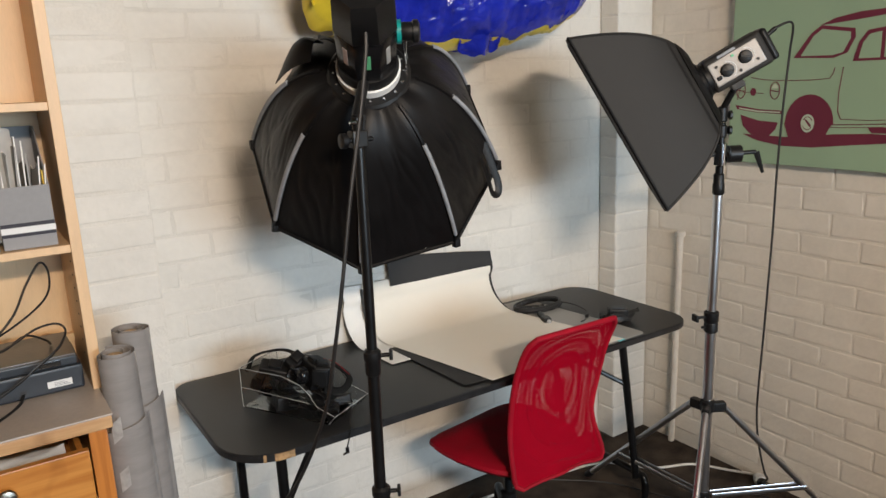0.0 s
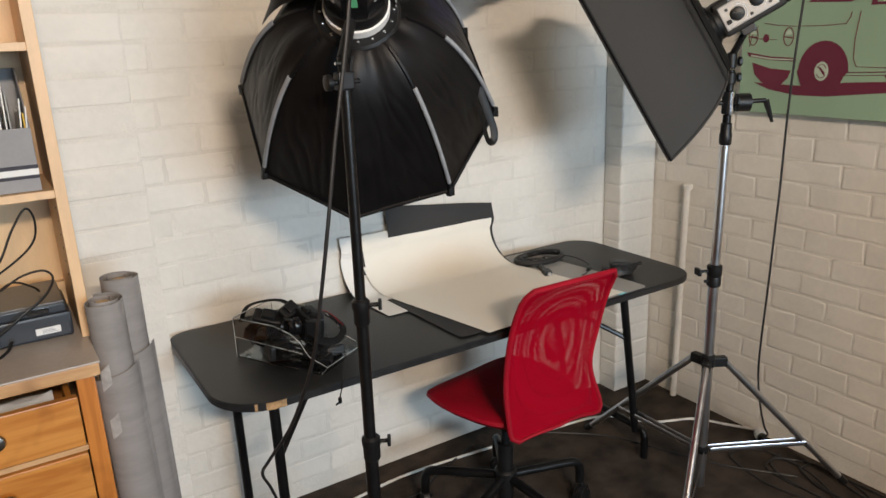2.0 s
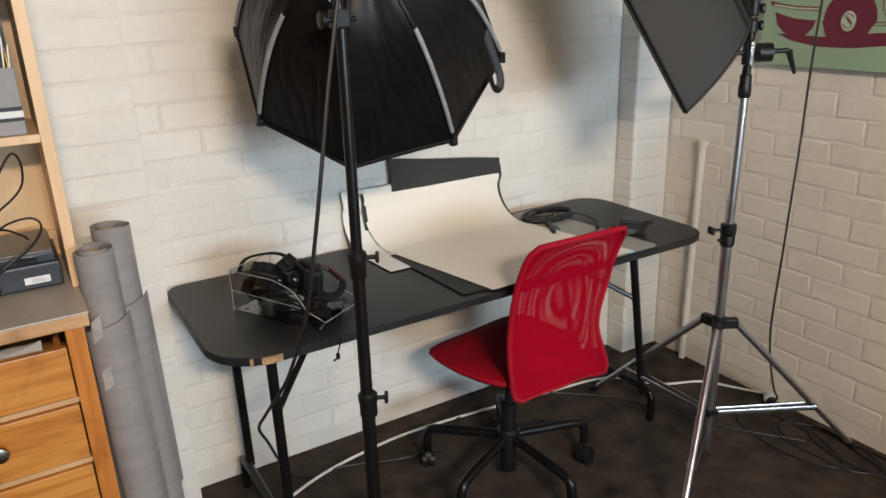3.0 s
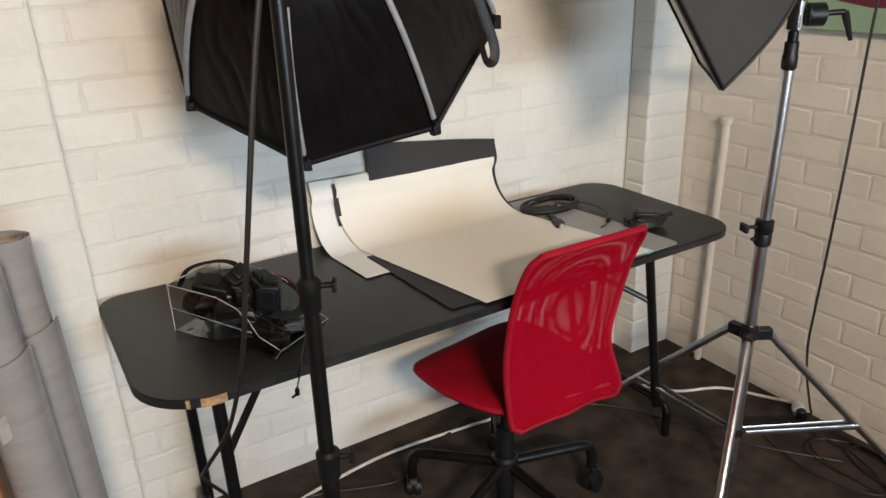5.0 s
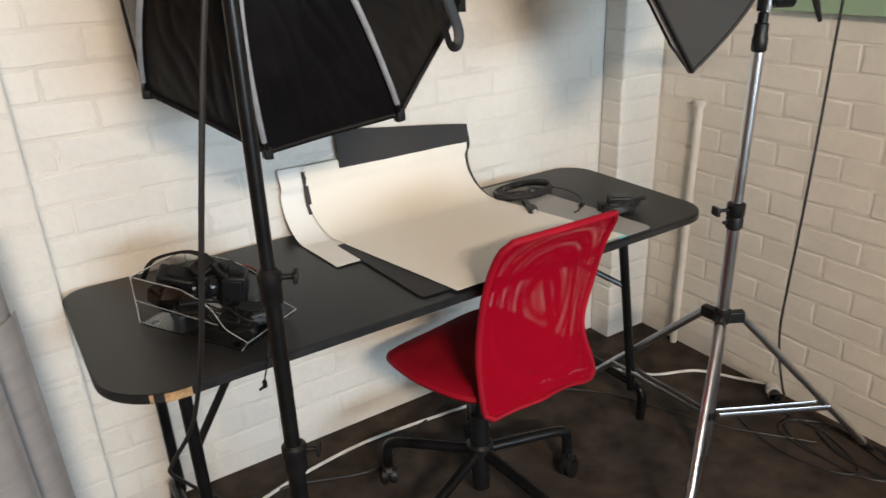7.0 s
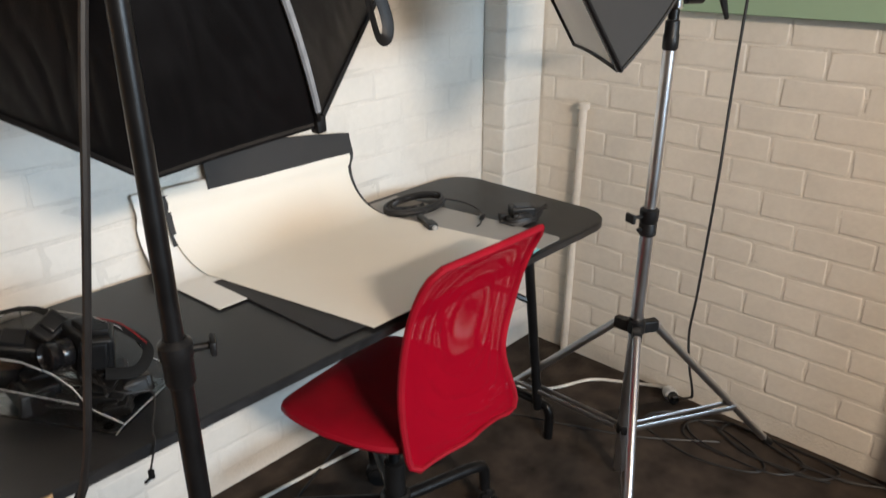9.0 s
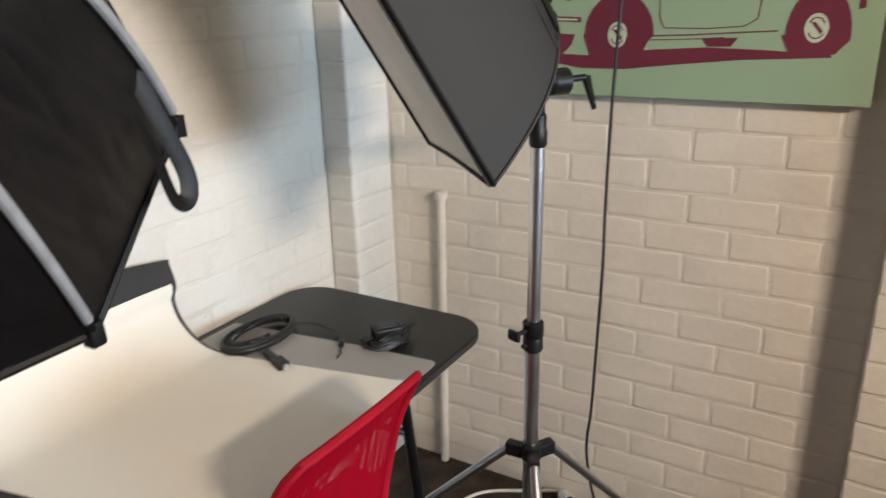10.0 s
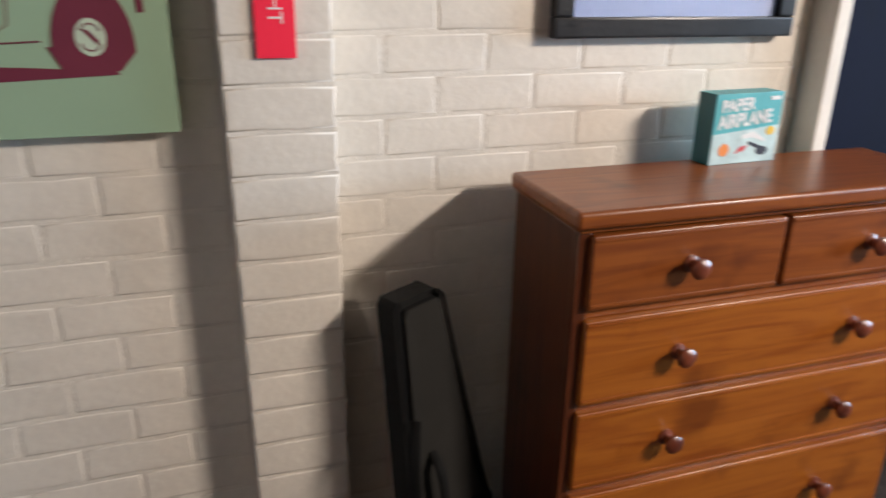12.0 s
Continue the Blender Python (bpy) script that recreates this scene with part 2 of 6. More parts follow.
def mesh_weave():
    """Red mesh cloth of the chair's back: fine holes between the threads."""
    m, nt, n, l, b = nodes_of("red_mesh_cloth")
    b.inputs["Base Color"].default_value = (0.33, 0.0015, 0.014, 1)
    b.inputs["Roughness"].default_value = 0.8
    b.inputs["Specular IOR Level"].default_value = 0.06
    tc = n.new("ShaderNodeTexCoord")
    sep = n.new("ShaderNodeSeparateXYZ")
    l.new(tc.outputs["Object"], sep.inputs[0])
    last = None
    for out, k in (("X", 1500.0), ("Z", 1100.0)):
        mu = n.new("ShaderNodeMath")
        mu.operation = "MULTIPLY"
        mu.inputs[1].default_value = k
        l.new(sep.outputs[out], mu.inputs[0])
        si = n.new("ShaderNodeMath")
        si.operation = "SINE"
        l.new(mu.outputs[0], si.inputs[0])
        if last is None:
            last = si
        else:
            pr = n.new("ShaderNodeMath")
            pr.operation = "ADD"
            l.new(last.outputs[0], pr.inputs[0])
            l.new(si.outputs[0], pr.inputs[1])
            gt = n.new("ShaderNodeMath")
            gt.operation = "LESS_THAN"
            gt.inputs[1].default_value = 0.85
            l.new(pr.outputs[0], gt.inputs[0])
            l.new(gt.outputs[0], b.inputs["Alpha"])
    return m


RED_MESH = mesh_weave()


# ---- shape helpers ----
def finish(bm, smooth=True):
    """Smooth shading, but for the flat faces, which box() and prism() mark with material index 1."""
    bmesh.ops.recalc_face_normals(bm, faces=bm.faces)
    for f in bm.faces:
        f.smooth = smooth and f.material_index == 0
        f.material_index = 0
    return bm


def link_mesh(name, bm, material, smooth_angle=40):
    finish(bm)
    for e in bm.edges:
        if len(e.link_faces) == 2 and e.calc_face_angle(0) > radians(smooth_angle):
            e.smooth = False
    me = bpy.data.meshes.new(name)
    bm.to_mesh(me)
    bm.free()
    me.materials.append(material)
    return new(name, me)


def part(name, bm, material, parent, label=""):
    ob = link_mesh(name, bm, material)
    ob.parent = parent
    return tagged(ob, label)


def thing(name, at, label, category, group="", kind="", rz=0):
    ob = new(name)
    ob.matrix_world = pose(*at, 0, 0, rz)
    ob.empty_display_size = 0.05
    return tagged(ob, label, category, group, kind)


def box(x0, x1, y0, y1, z0, z1, bevel=0.0, seg=2, m=None):
    bm = bmesh.new()
    bmesh.ops.create_cube(bm, size=1)
    bmesh.ops.transform(bm, verts=bm.verts, matrix=Matrix.Translation(((x0 + x1) / 2, (y0 + y1) / 2, (z0 + z1) / 2)) @ Matrix.Diagonal((abs(x1 - x0), abs(y1 - y0), abs(z1 - z0), 1)))
    for f in bm.faces:
        f.material_index = 1
    if bevel:
        bmesh.ops.bevel(bm, geom=bm.edges[:], offset=bevel, segments=seg, profile=0.6, affect="EDGES", material=0)
    if m is not None:
        bmesh.ops.transform(bm, verts=bm.verts, matrix=m)
    return bm


def join(*bms):
    out = bmesh.new()
    for b in bms:
        me = bpy.data.meshes.new("tmp")
        b.to_mesh(me)
        b.free()
        out.from_mesh(me)
        bpy.data.meshes.remove(me)
    return out


def smooth_path(pts, steps=6):
    """Catmull-Rom through the points."""
    p = [Vector(q) for q in pts]
    p = [p[0] * 2 - p[1]] + p + [p[-1] * 2 - p[-2]]
    out = []
    for i in range(1, len(p) - 2):
        a, b, c, d = p[i - 1:i + 3]
        for k in range(steps):
            t = k / steps
            out.append(0.5 * ((2 * b) + (c - a) * t + (2 * a - 5 * b + 4 * c - d) * t * t + (3 * b - a - 3 * c + d) * t ** 3))
    out.append(p[-2])
    return out


def tube(pts, r, sides=8, steps=0, flat=1.0, up=(0, 0, 1)):
    """A swept tube; r may be a list. flat < 1 makes a ribbon-like section."""
    path = smooth_path(pts, steps) if steps else [Vector(q) for q in pts]
    rs = r if isinstance(r, (list, tuple)) else [r] * len(path)
    if len(rs) != len(path):
        rs = [rs[min(len(rs) - 1, int(i * len(rs) / len(path)))] for i in range(len(path))]
    bm = bmesh.new()
    rings, side = [], None
    for i, q in enumerate(path):
        d = (path[min(i + 1, len(path) - 1)] - path[max(i - 1, 0)]).normalized()
        if side is None:
            side = d.cross(Vector(up))
            if side.length < 1e-3:
                side = d.cross(Vector((1, 0, 0)))
        side = (side - d * side.dot(d)).normalized()
        v = d.cross(side)
        rings.append([bm.verts.new(q + rs[i] * (math.cos(a) * side + flat * math.sin(a) * v)) for a in [2 * math.pi * k / sides for k in range(sides)]])
    for a, b in zip(rings, rings[1:]):
        for k in range(sides):
            bm.faces.new((a[k], a[(k + 1) % sides], b[(k + 1) % sides], b[k]))
    bm.faces.new(rings[0][::-1])
    bm.faces.new(rings[-1])
    return bm


def lathe(profile, sides=24, m=None):
    """Turned about z: (radius, height) pairs."""
    bm = bmesh.new()
    rings = []
    for r, z in profile:
        rings.append([bm.verts.new((r * math.cos(2 * math.pi * k / sides), r * math.sin(2 * math.pi * k / sides), z)) for k in range(sides)])
    for a, b in zip(rings, rings[1:]):
        for k in range(sides):
            bm.faces.new((a[k], a[(k + 1) % sides], b[(k + 1) % sides], b[k]))
    bm.faces.new(rings[0][::-1])
    bm.faces.new(rings[-1])
    if m is not None:
        bmesh.ops.transform(bm, verts=bm.verts, matrix=m)
    return bm


def along(a, b):
    """A matrix whose z axis runs from a to b, with its origin at a."""
    return Matrix.Translation(a) @ (Vector(b) - Vector(a)).to_track_quat("Z", "Y").to_matrix().to_4x4()


def rod(a, b, r, sides=12):
    h = (Vector(b) - Vector(a)).length
    c = min(r * 0.25, 0.002)
    return lathe([(r - c, 0), (r, c), (r, h - c), (r - c, h)], sides, along(a, b))


def grid_sheet(f, nu, nv, thick=0.0006):
    """A sheet from f(u, v), with thickness."""
    bm = bmesh.new()
    vs = [[bm.verts.new(f(i / nu, j / nv)) for j in range(nv + 1)] for i in range(nu + 1)]
    for i in range(nu):
        for j in range(nv):
            bm.faces.new((vs[i][j], vs[i + 1][j], vs[i + 1][j + 1], vs[i][j + 1]))
    bmesh.ops.recalc_face_normals(bm, faces=bm.faces)
    if thick:
        bmesh.ops.solidify(bm, geom=bm.faces[:], thickness=thick)
    return bm


def prism(poly, thick, m=None, bevel=0.0):
    """A polygon in x, y raised by thick along z."""
    bm = bmesh.new()
    f = bm.faces.new([bm.verts.new((x, y, 0)) for x, y in poly])
    r = bmesh.ops.extrude_face_region(bm, geom=[f])
    bmesh.ops.translate(bm, verts=[v for v in r["geom"] if isinstance(v, bmesh.types.BMVert)], vec=(0, 0, thick))
    bm.normal_update()
    for f in bm.faces:
        f.material_index = 1 if abs(f.normal.z) > 0.99 else 0
    if bevel:
        bmesh.ops.bevel(bm, geom=[e for e in bm.edges if abs(e.verts[0].co.z - e.verts[1].co.z) < 1e-6], offset=bevel, segments=2, affect="EDGES", material=0)
    if m is not None:
        bmesh.ops.transform(bm, verts=bm.verts, matrix=m)
    return bm


def rounded(x0, x1, y0, y1, r, n=6):
    out = []
    for cx, cy, a in ((x1 - r, y1 - r, 0), (x0 + r, y1 - r, 90), (x0 + r, y0 + r, 180), (x1 - r, y0 + r, 270)):
        out += [(cx + r * math.cos(radians(a + 90 * k / n)), cy + r * math.sin(radians(a + 90 * k / n))) for k in range(n + 1)]
    return out


def lump(w, d, h, seed, amount=0.1, m=None):
    """A rounded block with uneven sides."""
    bm = box(-w / 2, w / 2, -d / 2, d / 2, 0, h, min(w, d, h) * 0.18, 3)
    for f in bm.faces:
        f.material_index = 0
    for v in bm.verts:
        v.co += noise.noise_vector(v.co * 30 + Vector((seed, 0, 0))) * amount * min(w, d, h)
    if m is not None:
        bmesh.ops.transform(bm, verts=bm.verts, matrix=m)
    return bm


# ---- structure ----
NORTH, EAST, PIL = 3.11, 3.605, 3.012
floor = tagged(link_mesh("floor", box(-2.6, 4.6, -3.3, 3.4, -0.1, 0), CARPET), "dark brown worn short-pile carpet floor", "floor", kind="structure")
# ceiling is added out of view; its dark colour deepens the room's shadows
ceiling = tagged(link_mesh("ceiling", box(-2.6, 4.6, -3.3, 3.4, 2.75, 2.85), CEIL), "unseen ceiling, added dark to cut bounced light", "ceiling", kind="structure")
wall_north = tagged(link_mesh("wall_north", box(-2.6, 3.8, NORTH + 0.0029, NORTH + 0.25, 0, 2.75), MORTAR_N), "white painted brick wall behind the table", "wall", kind="structure")
wall_east = tagged(link_mesh("wall_east", box(EAST + 0.0027, EAST + 0.25, 0.33, NORTH + 0.003, 0, 2.75), MORTAR), "cream painted brick wall with raised bricks", "wall", kind="structure")
# west and south walls are added out of view, dark against bounce
wall_west = tagged(link_mesh("wall_west", box(-2.6, -2.4, -3.1, NORTH, 0, 2.75), REAR), "unseen west wall, added dark to cut bounced light", "wall", kind="structure")
tagged(link_mesh("wall_south", join(box(-2.6, 1.0, -3.4, -3.2, 0, 2.75), box(3.6, 4.6, -3.4, -3.2, 0, 2.75), box(1.0, 3.6, -3.4, -3.2, 0, 1.12), box(1.0, 3.6, -3.4, -3.2, 2.12, 2.75)), REAR), "unseen rear wall with a window, added dark to cut bounced light", "wall", kind="structure")
win = thing("window_1", (2.3, -3.3, 1.62), "white framed window in the rear wall", "window", kind="structure")
part("window_frame", join(box(-1.3, 1.3, -0.03, 0.03, -0.5, -0.45), box(-1.3, 1.3, -0.03, 0.03, 0.45, 0.5), *[box(x - 0.025, x + 0.025, -0.03, 0.03, -0.45, 0.45) for x in (-1.275, -0.43, 0.43, 1.275)]), WHITE_PLASTIC, win)
pil_1 = tagged(link_mesh("pillar_corner", box(3.405, EAST, PIL + 0.0034, NORTH, 0, 2.75), MORTAR_N), "white painted brick pier in the corner", "pillar", kind="structure")
pil_0 = tagged(link_mesh("pillar_shelf", box(1.14, 1.545, PIL + 0.0028, NORTH, 0, 2.75), MORTAR_N), "white painted brick pier beside the bookcase", "pillar", kind="structure")
pil_2 = tagged(link_mesh("pillar_east", box(3.5130, EAST, 1.459, 1.651, 0, 2.75), MORTAR), "cream painted brick pier", "pillar", kind="structure")
pil_3 = tagged(link_mesh("pillar_door", box(3.536, EAST + 0.25, 0.282, 0.320, 0, 2.75, 0.004), PAINT_E), "cream painted pier at a doorway", "pillar", kind="structure")
tagged(link_mesh("wall_door", join(box(4.4, 4.6, -3.2, 0.23, 0, 2.75), box(3.86, 4.6, 0.23, 0.33, 0, 2.75)), REAR), "plain wall beyond the doorway", "wall", kind="structure")
door = thing("door_1", (4.0, -0.25, 0), "dark navy door beyond the doorway", "door", kind="structure")
part("door_leaf", box(-0.02, 0.02, -0.42, 0.42, 0.01, 2.05, 0.004), NAVY, door)
part("door_handle", rod((-0.06, -0.34, 1.0), (-0.06, -0.22, 1.0), 0.009), CHROME, door)
lampfix = thing("ceiling_lamp", (1.22, -1.0, 2.66), "tube lamp hung from the ceiling", "lamp", rz=0)
part("housing", box(-0.65, 0.65, -0.08, 0.08, 0, 0.06, 0.01), WHITE_PLASTIC, lampfix)
part("tube", rod((-0.6, 0, -0.02), (0.6, 0, -0.02), 0.014), TUBE_GLOW, lampfix)
for x in (-0.5, 0.5):
    part("hanger", rod((x, 0, 0.06), (x, 0, 0.09), 0.004), CHROME, lampfix)

pipe = tagged(link_mesh("wall_pipe", join(rod((EAST - 0.018, 2.835, 0), (EAST - 0.018, 2.822, 0.95), 0.0135, 14), lathe([(0.02, 0), (0.021, 0.004), (0.021, 0.018), (0.014, 0.024)], 14, Matrix.Translation((EAST - 0.018, 2.822, 0.945)))), PIPE_PAINT), "cream painted conduit pipe up the brick wall", "pipe")

# ---- folding table ----
TX0, TX1, TY0, TY1, TZ = 1.548, 3.258, 2.482, 3.095, 0.74
table = thing("folding_table", ((TX0 + TX1) / 2, (TY0 + TY1) / 2, 0), "long black folding table with chipped rounded corners against the wall", "table")
hx, hy = (TX1 - TX0) / 2, (TY1 - TY0) / 2


def table_outline(g):
    """Rounded oblong; the corner at the pier is rounded less, the one before it more."""
    pts = []
    for cx, cy, r, a in ((hx - 0.105, -hy + 0.105, 0.105, 270), (hx - 0.105, hy - 0.105, 0.105, 0), (-hx + 0.060, hy - 0.060, 0.060, 90), (-hx + 0.145, -hy + 0.145, 0.145, 180)):
        pts += [(cx + (r + g) * math.cos(radians(a + 90 * k / 9)), cy + (r + g) * math.sin(radians(a + 90 * k / 9))) for k in range(10)]
    return pts


part("tabletop", prism(table_outline(0), 0.022, Matrix.Translation((0, 0, TZ - 0.023)), 0.0015), TABLE_TOP, table)
part("edge_strip", join(prism(table_outline(0.0015), 0.017, Matrix.Translation((0, 0, TZ - 0.0205)))), TABLE_EDGE, table)


def chip(a0, a1, name):
    cx, cy = -hx + 0.145, -hy + 0.145
    outer = [(cx + 0.1475 * math.cos(radians(a0 + (a1 - a0) * k / 6)), cy + 0.1475 * math.sin(radians(a0 + (a1 - a0) * k / 6))) for k in range(7)]
    inner = [(cx + 0.139 * math.cos(radians(a0 + (a1 - a0) * k / 6)), cy + 0.139 * math.sin(radians(a0 + (a1 - a0) * k / 6))) for k in range(7)][::-1]
    bm = prism(outer + inner, 0.019, Matrix.Translation((0, 0, TZ - 0.0215)))
    part(name, bm, CHIPWOOD, table, "bare chipped chipboard edge")


chip(254, 274, "chipped_edge")
chip(243, 246, "chipped_edge")
for s, tag in ((-1, "left"), (1, "right")):
    xt, xb = (-0.697 if s < 0 else 0.60), s * 0.705
    for y in (-0.185, 0.21):
        part("leg", rod((xt, y, TZ - 0.03), (xb - s * 0.012, y, 0.10), 0.0145), BLACK_STEEL, table)
    xf = xb
    part("foot_bar", tube([(xf, -0.222, 0.0), (xf, -0.222, 0.075), (xf, -0.215, 0.1), (xf, -0.19, 0.115), (xf, 0, 0.115), (xf, 0.215, 0.115), (xf, 0.24, 0.1), (xf, 0.247, 0.075), (xf, 0.247, 0.0)], 0.0145, 10, 3), BLACK_STEEL, table)
    for y in (-0.185, 0.21):
        part("brace", tube([(xt + (xb - s * 0.012 - xt) * 0.344, y, 0.50), (xt + (xb - s * 0.012 - xt) * 0.3 - s * 0.03, y * 0.85, 0.525), (xt - s * 0.18, y * 0.22, 0.645), (xt - s * 0.205, y * 0.08, 0.66), (xt - s * 0.27, y * 0.06, 0.712)], 0.0095, 8, 3), BLACK_STEEL, table)
    part("crossbar", rod((xt, -0.185, 0.66), (xt, 0.21, 0.66), 0.011), BLACK_STEEL, table)

# ---- sheets of paper on the table ----
def arc2(cx, cy, r, a0, a1, n=6):
    return [(cx + r * math.cos(radians(a0 + (a1 - a0) * k / n)), cy + r * math.sin(radians(a0 + (a1 - a0) * k / n))) for k in range(n + 1)]


def backdrop_sheet(name, x_wall, x_front, width, y_front, top, lift, material, label, radius=0.12, curl=0.0, lean=0.02, slope=0.0):
    """A sheet that lies on the table, sweeps up and leans on the wall."""
    y_wall = NORTH - 0.012 - lift * 2
    flat_len = y_wall - radius - y_front
    arc = radius * math.pi / 2
    up0 = top - TZ - radius

    def f(u, v):
        up = up0 - slope * u
        s = v * (flat_len + arc + up)
        if s < flat_len:
            y, z = y_front + s, TZ + lift
        elif s < flat_len + arc:
            a = (s - flat_len) / radius
            y, z = y_front + flat_len + radius * math.sin(a), TZ + lift + radius * (1 - math.cos(a))
        else:
            k = s - flat_len - arc
            y, z = y_wall, TZ + lift + radius + k
            y -= lean * (1 - k / up) * math.sin(math.pi * k / up)
        t = min(1, max(0, (y - y_front) / (y_wall - y_front)))
        x = x_front + (x_wall - x_front) * t + u * width
        if curl:
            e = max(0, 1 - s / 0.10)
            z += curl * e * e * (0.2 + 0.8 * (1 - u))
        z += 0.0012 * math.sin(7 * u + 9 * v) * (1 if s > flat_len else 0.3) + (0.0006 if s < flat_len else 0)
        return Vector((x, y, z))

    return tagged(link_mesh(name, grid_sheet(f, 14, 44, 0.0007), material, 60), label, "paper")


backdrop_sheet("paper_sheet", 2.145, 2.168, 0.50, 2.80, 0.935, 0.0022, PAPER_WHITE, "white paper sheet curving up the wall under others", 0.12)
backdrop_sheet("card_sheet", 2.325, 2.400, 0.462, 2.60, 1.022, 0.0048, PAPER_BLACK, "black card sheet sweeping up against the wall", 0.128, 0.0, slope=0.06)
tagged(link_mesh("card_sheet", grid_sheet(lambda u, v: Vector((2.209 + 0.015 * u + 0.006 * (1 - v), 3.081 - 0.012 * (1 - v) ** 2, 0.797 + 0.126 * v)), 3, 8, 0.0008), PAPER_BLACK), "narrow strip of black card behind the cream paper at the wall", "paper")
tagged(link_mesh("card_sheet", prism([(2.231, 2.93), (2.2525, 2.527), (2.258, 2.518), (2.66, 2.497), (2.70, 2.93)], 0.0009, Matrix.Translation((0, 0, TZ + 0.0034))), PAPER_BLACK), "black card under the cream paper, one edge showing", "paper")
backdrop_sheet("paper_sheet", 2.218, 2.335, 0.555, 2.49, 0.930, 0.0066, PAPER, "large cream paper backdrop sweeping down over the table", 0.13, 0.0)
tagged(link_mesh("card_sheet", prism([(2.50, 3.07), (2.50, 2.492)] + arc2(2.985, 2.512, 0.02, 270, 360) + [(2.99, 2.70), (2.945, 3.07)], 0.0012, Matrix.Translation((0, 0, TZ + 0.0006))), PAPER_GREY), "grey card lying under the cream paper", "paper")
tagged(link_mesh("card_scrap", prism(rounded(-0.016, 0.016, -0.02, 0.02, 0.003), 0.0012, pose(2.884, 2.508, TZ + 0.0022, 0, 0, 8)), CYAN), "small cyan card under the cream paper", "card")

# ---- clear tray with camera gear ----
tray = thing("acrylic_tray", (1.820, 2.703, TZ), "clear acrylic tray full of black camera gear on the table", "tray", rz=-60.3)
L, W, H = 0.148, 0.080, 0.122


def side_profile(y):
    poly = [(-L, 0.006), (L, 0.006), (L + 0.02, 0.03), (0.11, 0.05), (0.085, 0.085), (0.055, 0.105), (0.0, 0.12), (-L, H)]
    return prism(poly, 0.003, Matrix.Translation((0, y, 0)) @ pose(0, 0, 0, 90, 0, 0))


part("base", box(-L, L, -W, W, 0.004, 0.0075, 0.001), CLEAR, tray)
part("side_panel", side_profile(-W + 0.003), CLEAR, tray)
part("side_panel", side_profile(W), CLEAR, tray)
part("end_panel", box(-L, -L + 0.003, -W, W, 0.006, H, 0.001), CLEAR, tray)
part("front_lip", box(-0.0015, 0.0015, -W, W, 0, 0.034, 0.001, 2, pose(L, 0, 0.005, 0, 38, 0)), CLEAR, tray)
# thin pale tubes paint the bright glints along the tray's polished edges
for y in (-W, W):
    part("edge_gleam", tube([(-L, y, 0.006), (-L, y, H), (0.0, y, 0.12), (0.055, y, 0.105), (0.085, y, 0.085), (0.11, y, 0.05), (L + 0.02, y, 0.03), (L, y, 0.006)], 0.0007, 5), ACRYLIC_GLEAM, tray)
part("edge_gleam", tube([(-L, -W, H), (-L, W, H)], 0.0011, 5), ACRYLIC_GLEAM, tray)
part("edge_gleam", tube([(L + 0.02, -W, 0.03), (L + 0.02, W, 0.03)], 0.0009, 5), ACRYLIC_GLEAM, tray)
part("moulded_line", tube([(-L, -W - 0.0005, 0.065), (0.09, -W - 0.0005, 0.055)], 0.0006, 5), ACRYLIC_GLEAM, tray)
for x in (-0.12, 0.12):
    for y in (-0.06, 0.06):
        part("foot", lathe([(0.008, 0), (0.009, 0.001), (0.009, 0.004)], 12, Matrix.Translation((x, y, 0))), CLEAR, tray)


def camera_gear(name, x, y, z, rx, ry, rz, w, d, h, label, lens=0.0):
    """A black device body, with a grip, a top plate and perhaps a lens."""
    m = pose(1.820, 2.703, TZ, 0, 0, -60.3) @ pose(x, y, z, rx, ry, rz)
    ob = new(name)
    ob.matrix_world = m
    tagged(ob, label, "camera gear", "black gear in the tray")
    part("body", box(-w / 2, w / 2, -d / 2, d / 2, 0, h, min(w, d, h) * 0.15, 3), BLACK_PLASTIC, ob)
    part("top_plate", box(-w * 0.22, w * 0.22, -d * 0.35, d * 0.35, h * 0.97, h * 1.16, min(w, d) * 0.08, 2), BLACK_PLASTIC, ob)
    part("grip", box(w * 0.36, w * 0.56, -d * 0.62, d * 0.3, h * 0.08, h * 0.9, min(w, d) * 0.1, 2), BLACK_PLASTIC, ob)
    if lens:
        part("lens", lathe([(lens * 0.8, 0), (lens, 0.006), (lens, 0.022), (lens * 0.9, 0.026), (lens, 0.03), (lens, 0.045), (lens * 0.8, 0.046), (lens * 0.7, 0.038)], 20, pose(0, -d / 2, h * 0.48, 90, 0, 0)), GLOSS_BLACK, ob)
    return ob


camera_gear("camera", -0.100, 0.000, 0.060, 25, 15, 30, 0.085, 0.045, 0.065, "black camera body lying in the tray", 0.024)
camera_gear("camera", 0.010, 0.030, 0.052, -10, 10, -20, 0.075, 0.05, 0.075, "black camera body with a red badge", 0.026)
camera_gear("flash_unit", -0.070, 0.045, 0.075, 40, -20, 80, 0.055, 0.04, 0.08, "black flash unit on a heap of cables")
camera_gear("battery_charger", 0.080, -0.010, 0.012, 5, 6, 15, 0.08, 0.055, 0.03, "black charger block in the tray")
camera_gear("battery_charger", -0.045, -0.035, 0.012, -8, 4, -30, 0.1, 0.06, 0.05, "black charger block in the tray")
camera_gear("viewfinder", -0.125, -0.035, 0.05, 20, 30, 10, 0.04, 0.04, 0.05, "small black viewfinder in the tray")
camera_gear("adapter", 0.05, 0.04, 0.012, 0, 0, 40, 0.06, 0.05, 0.035, "black adapter block in the tray")
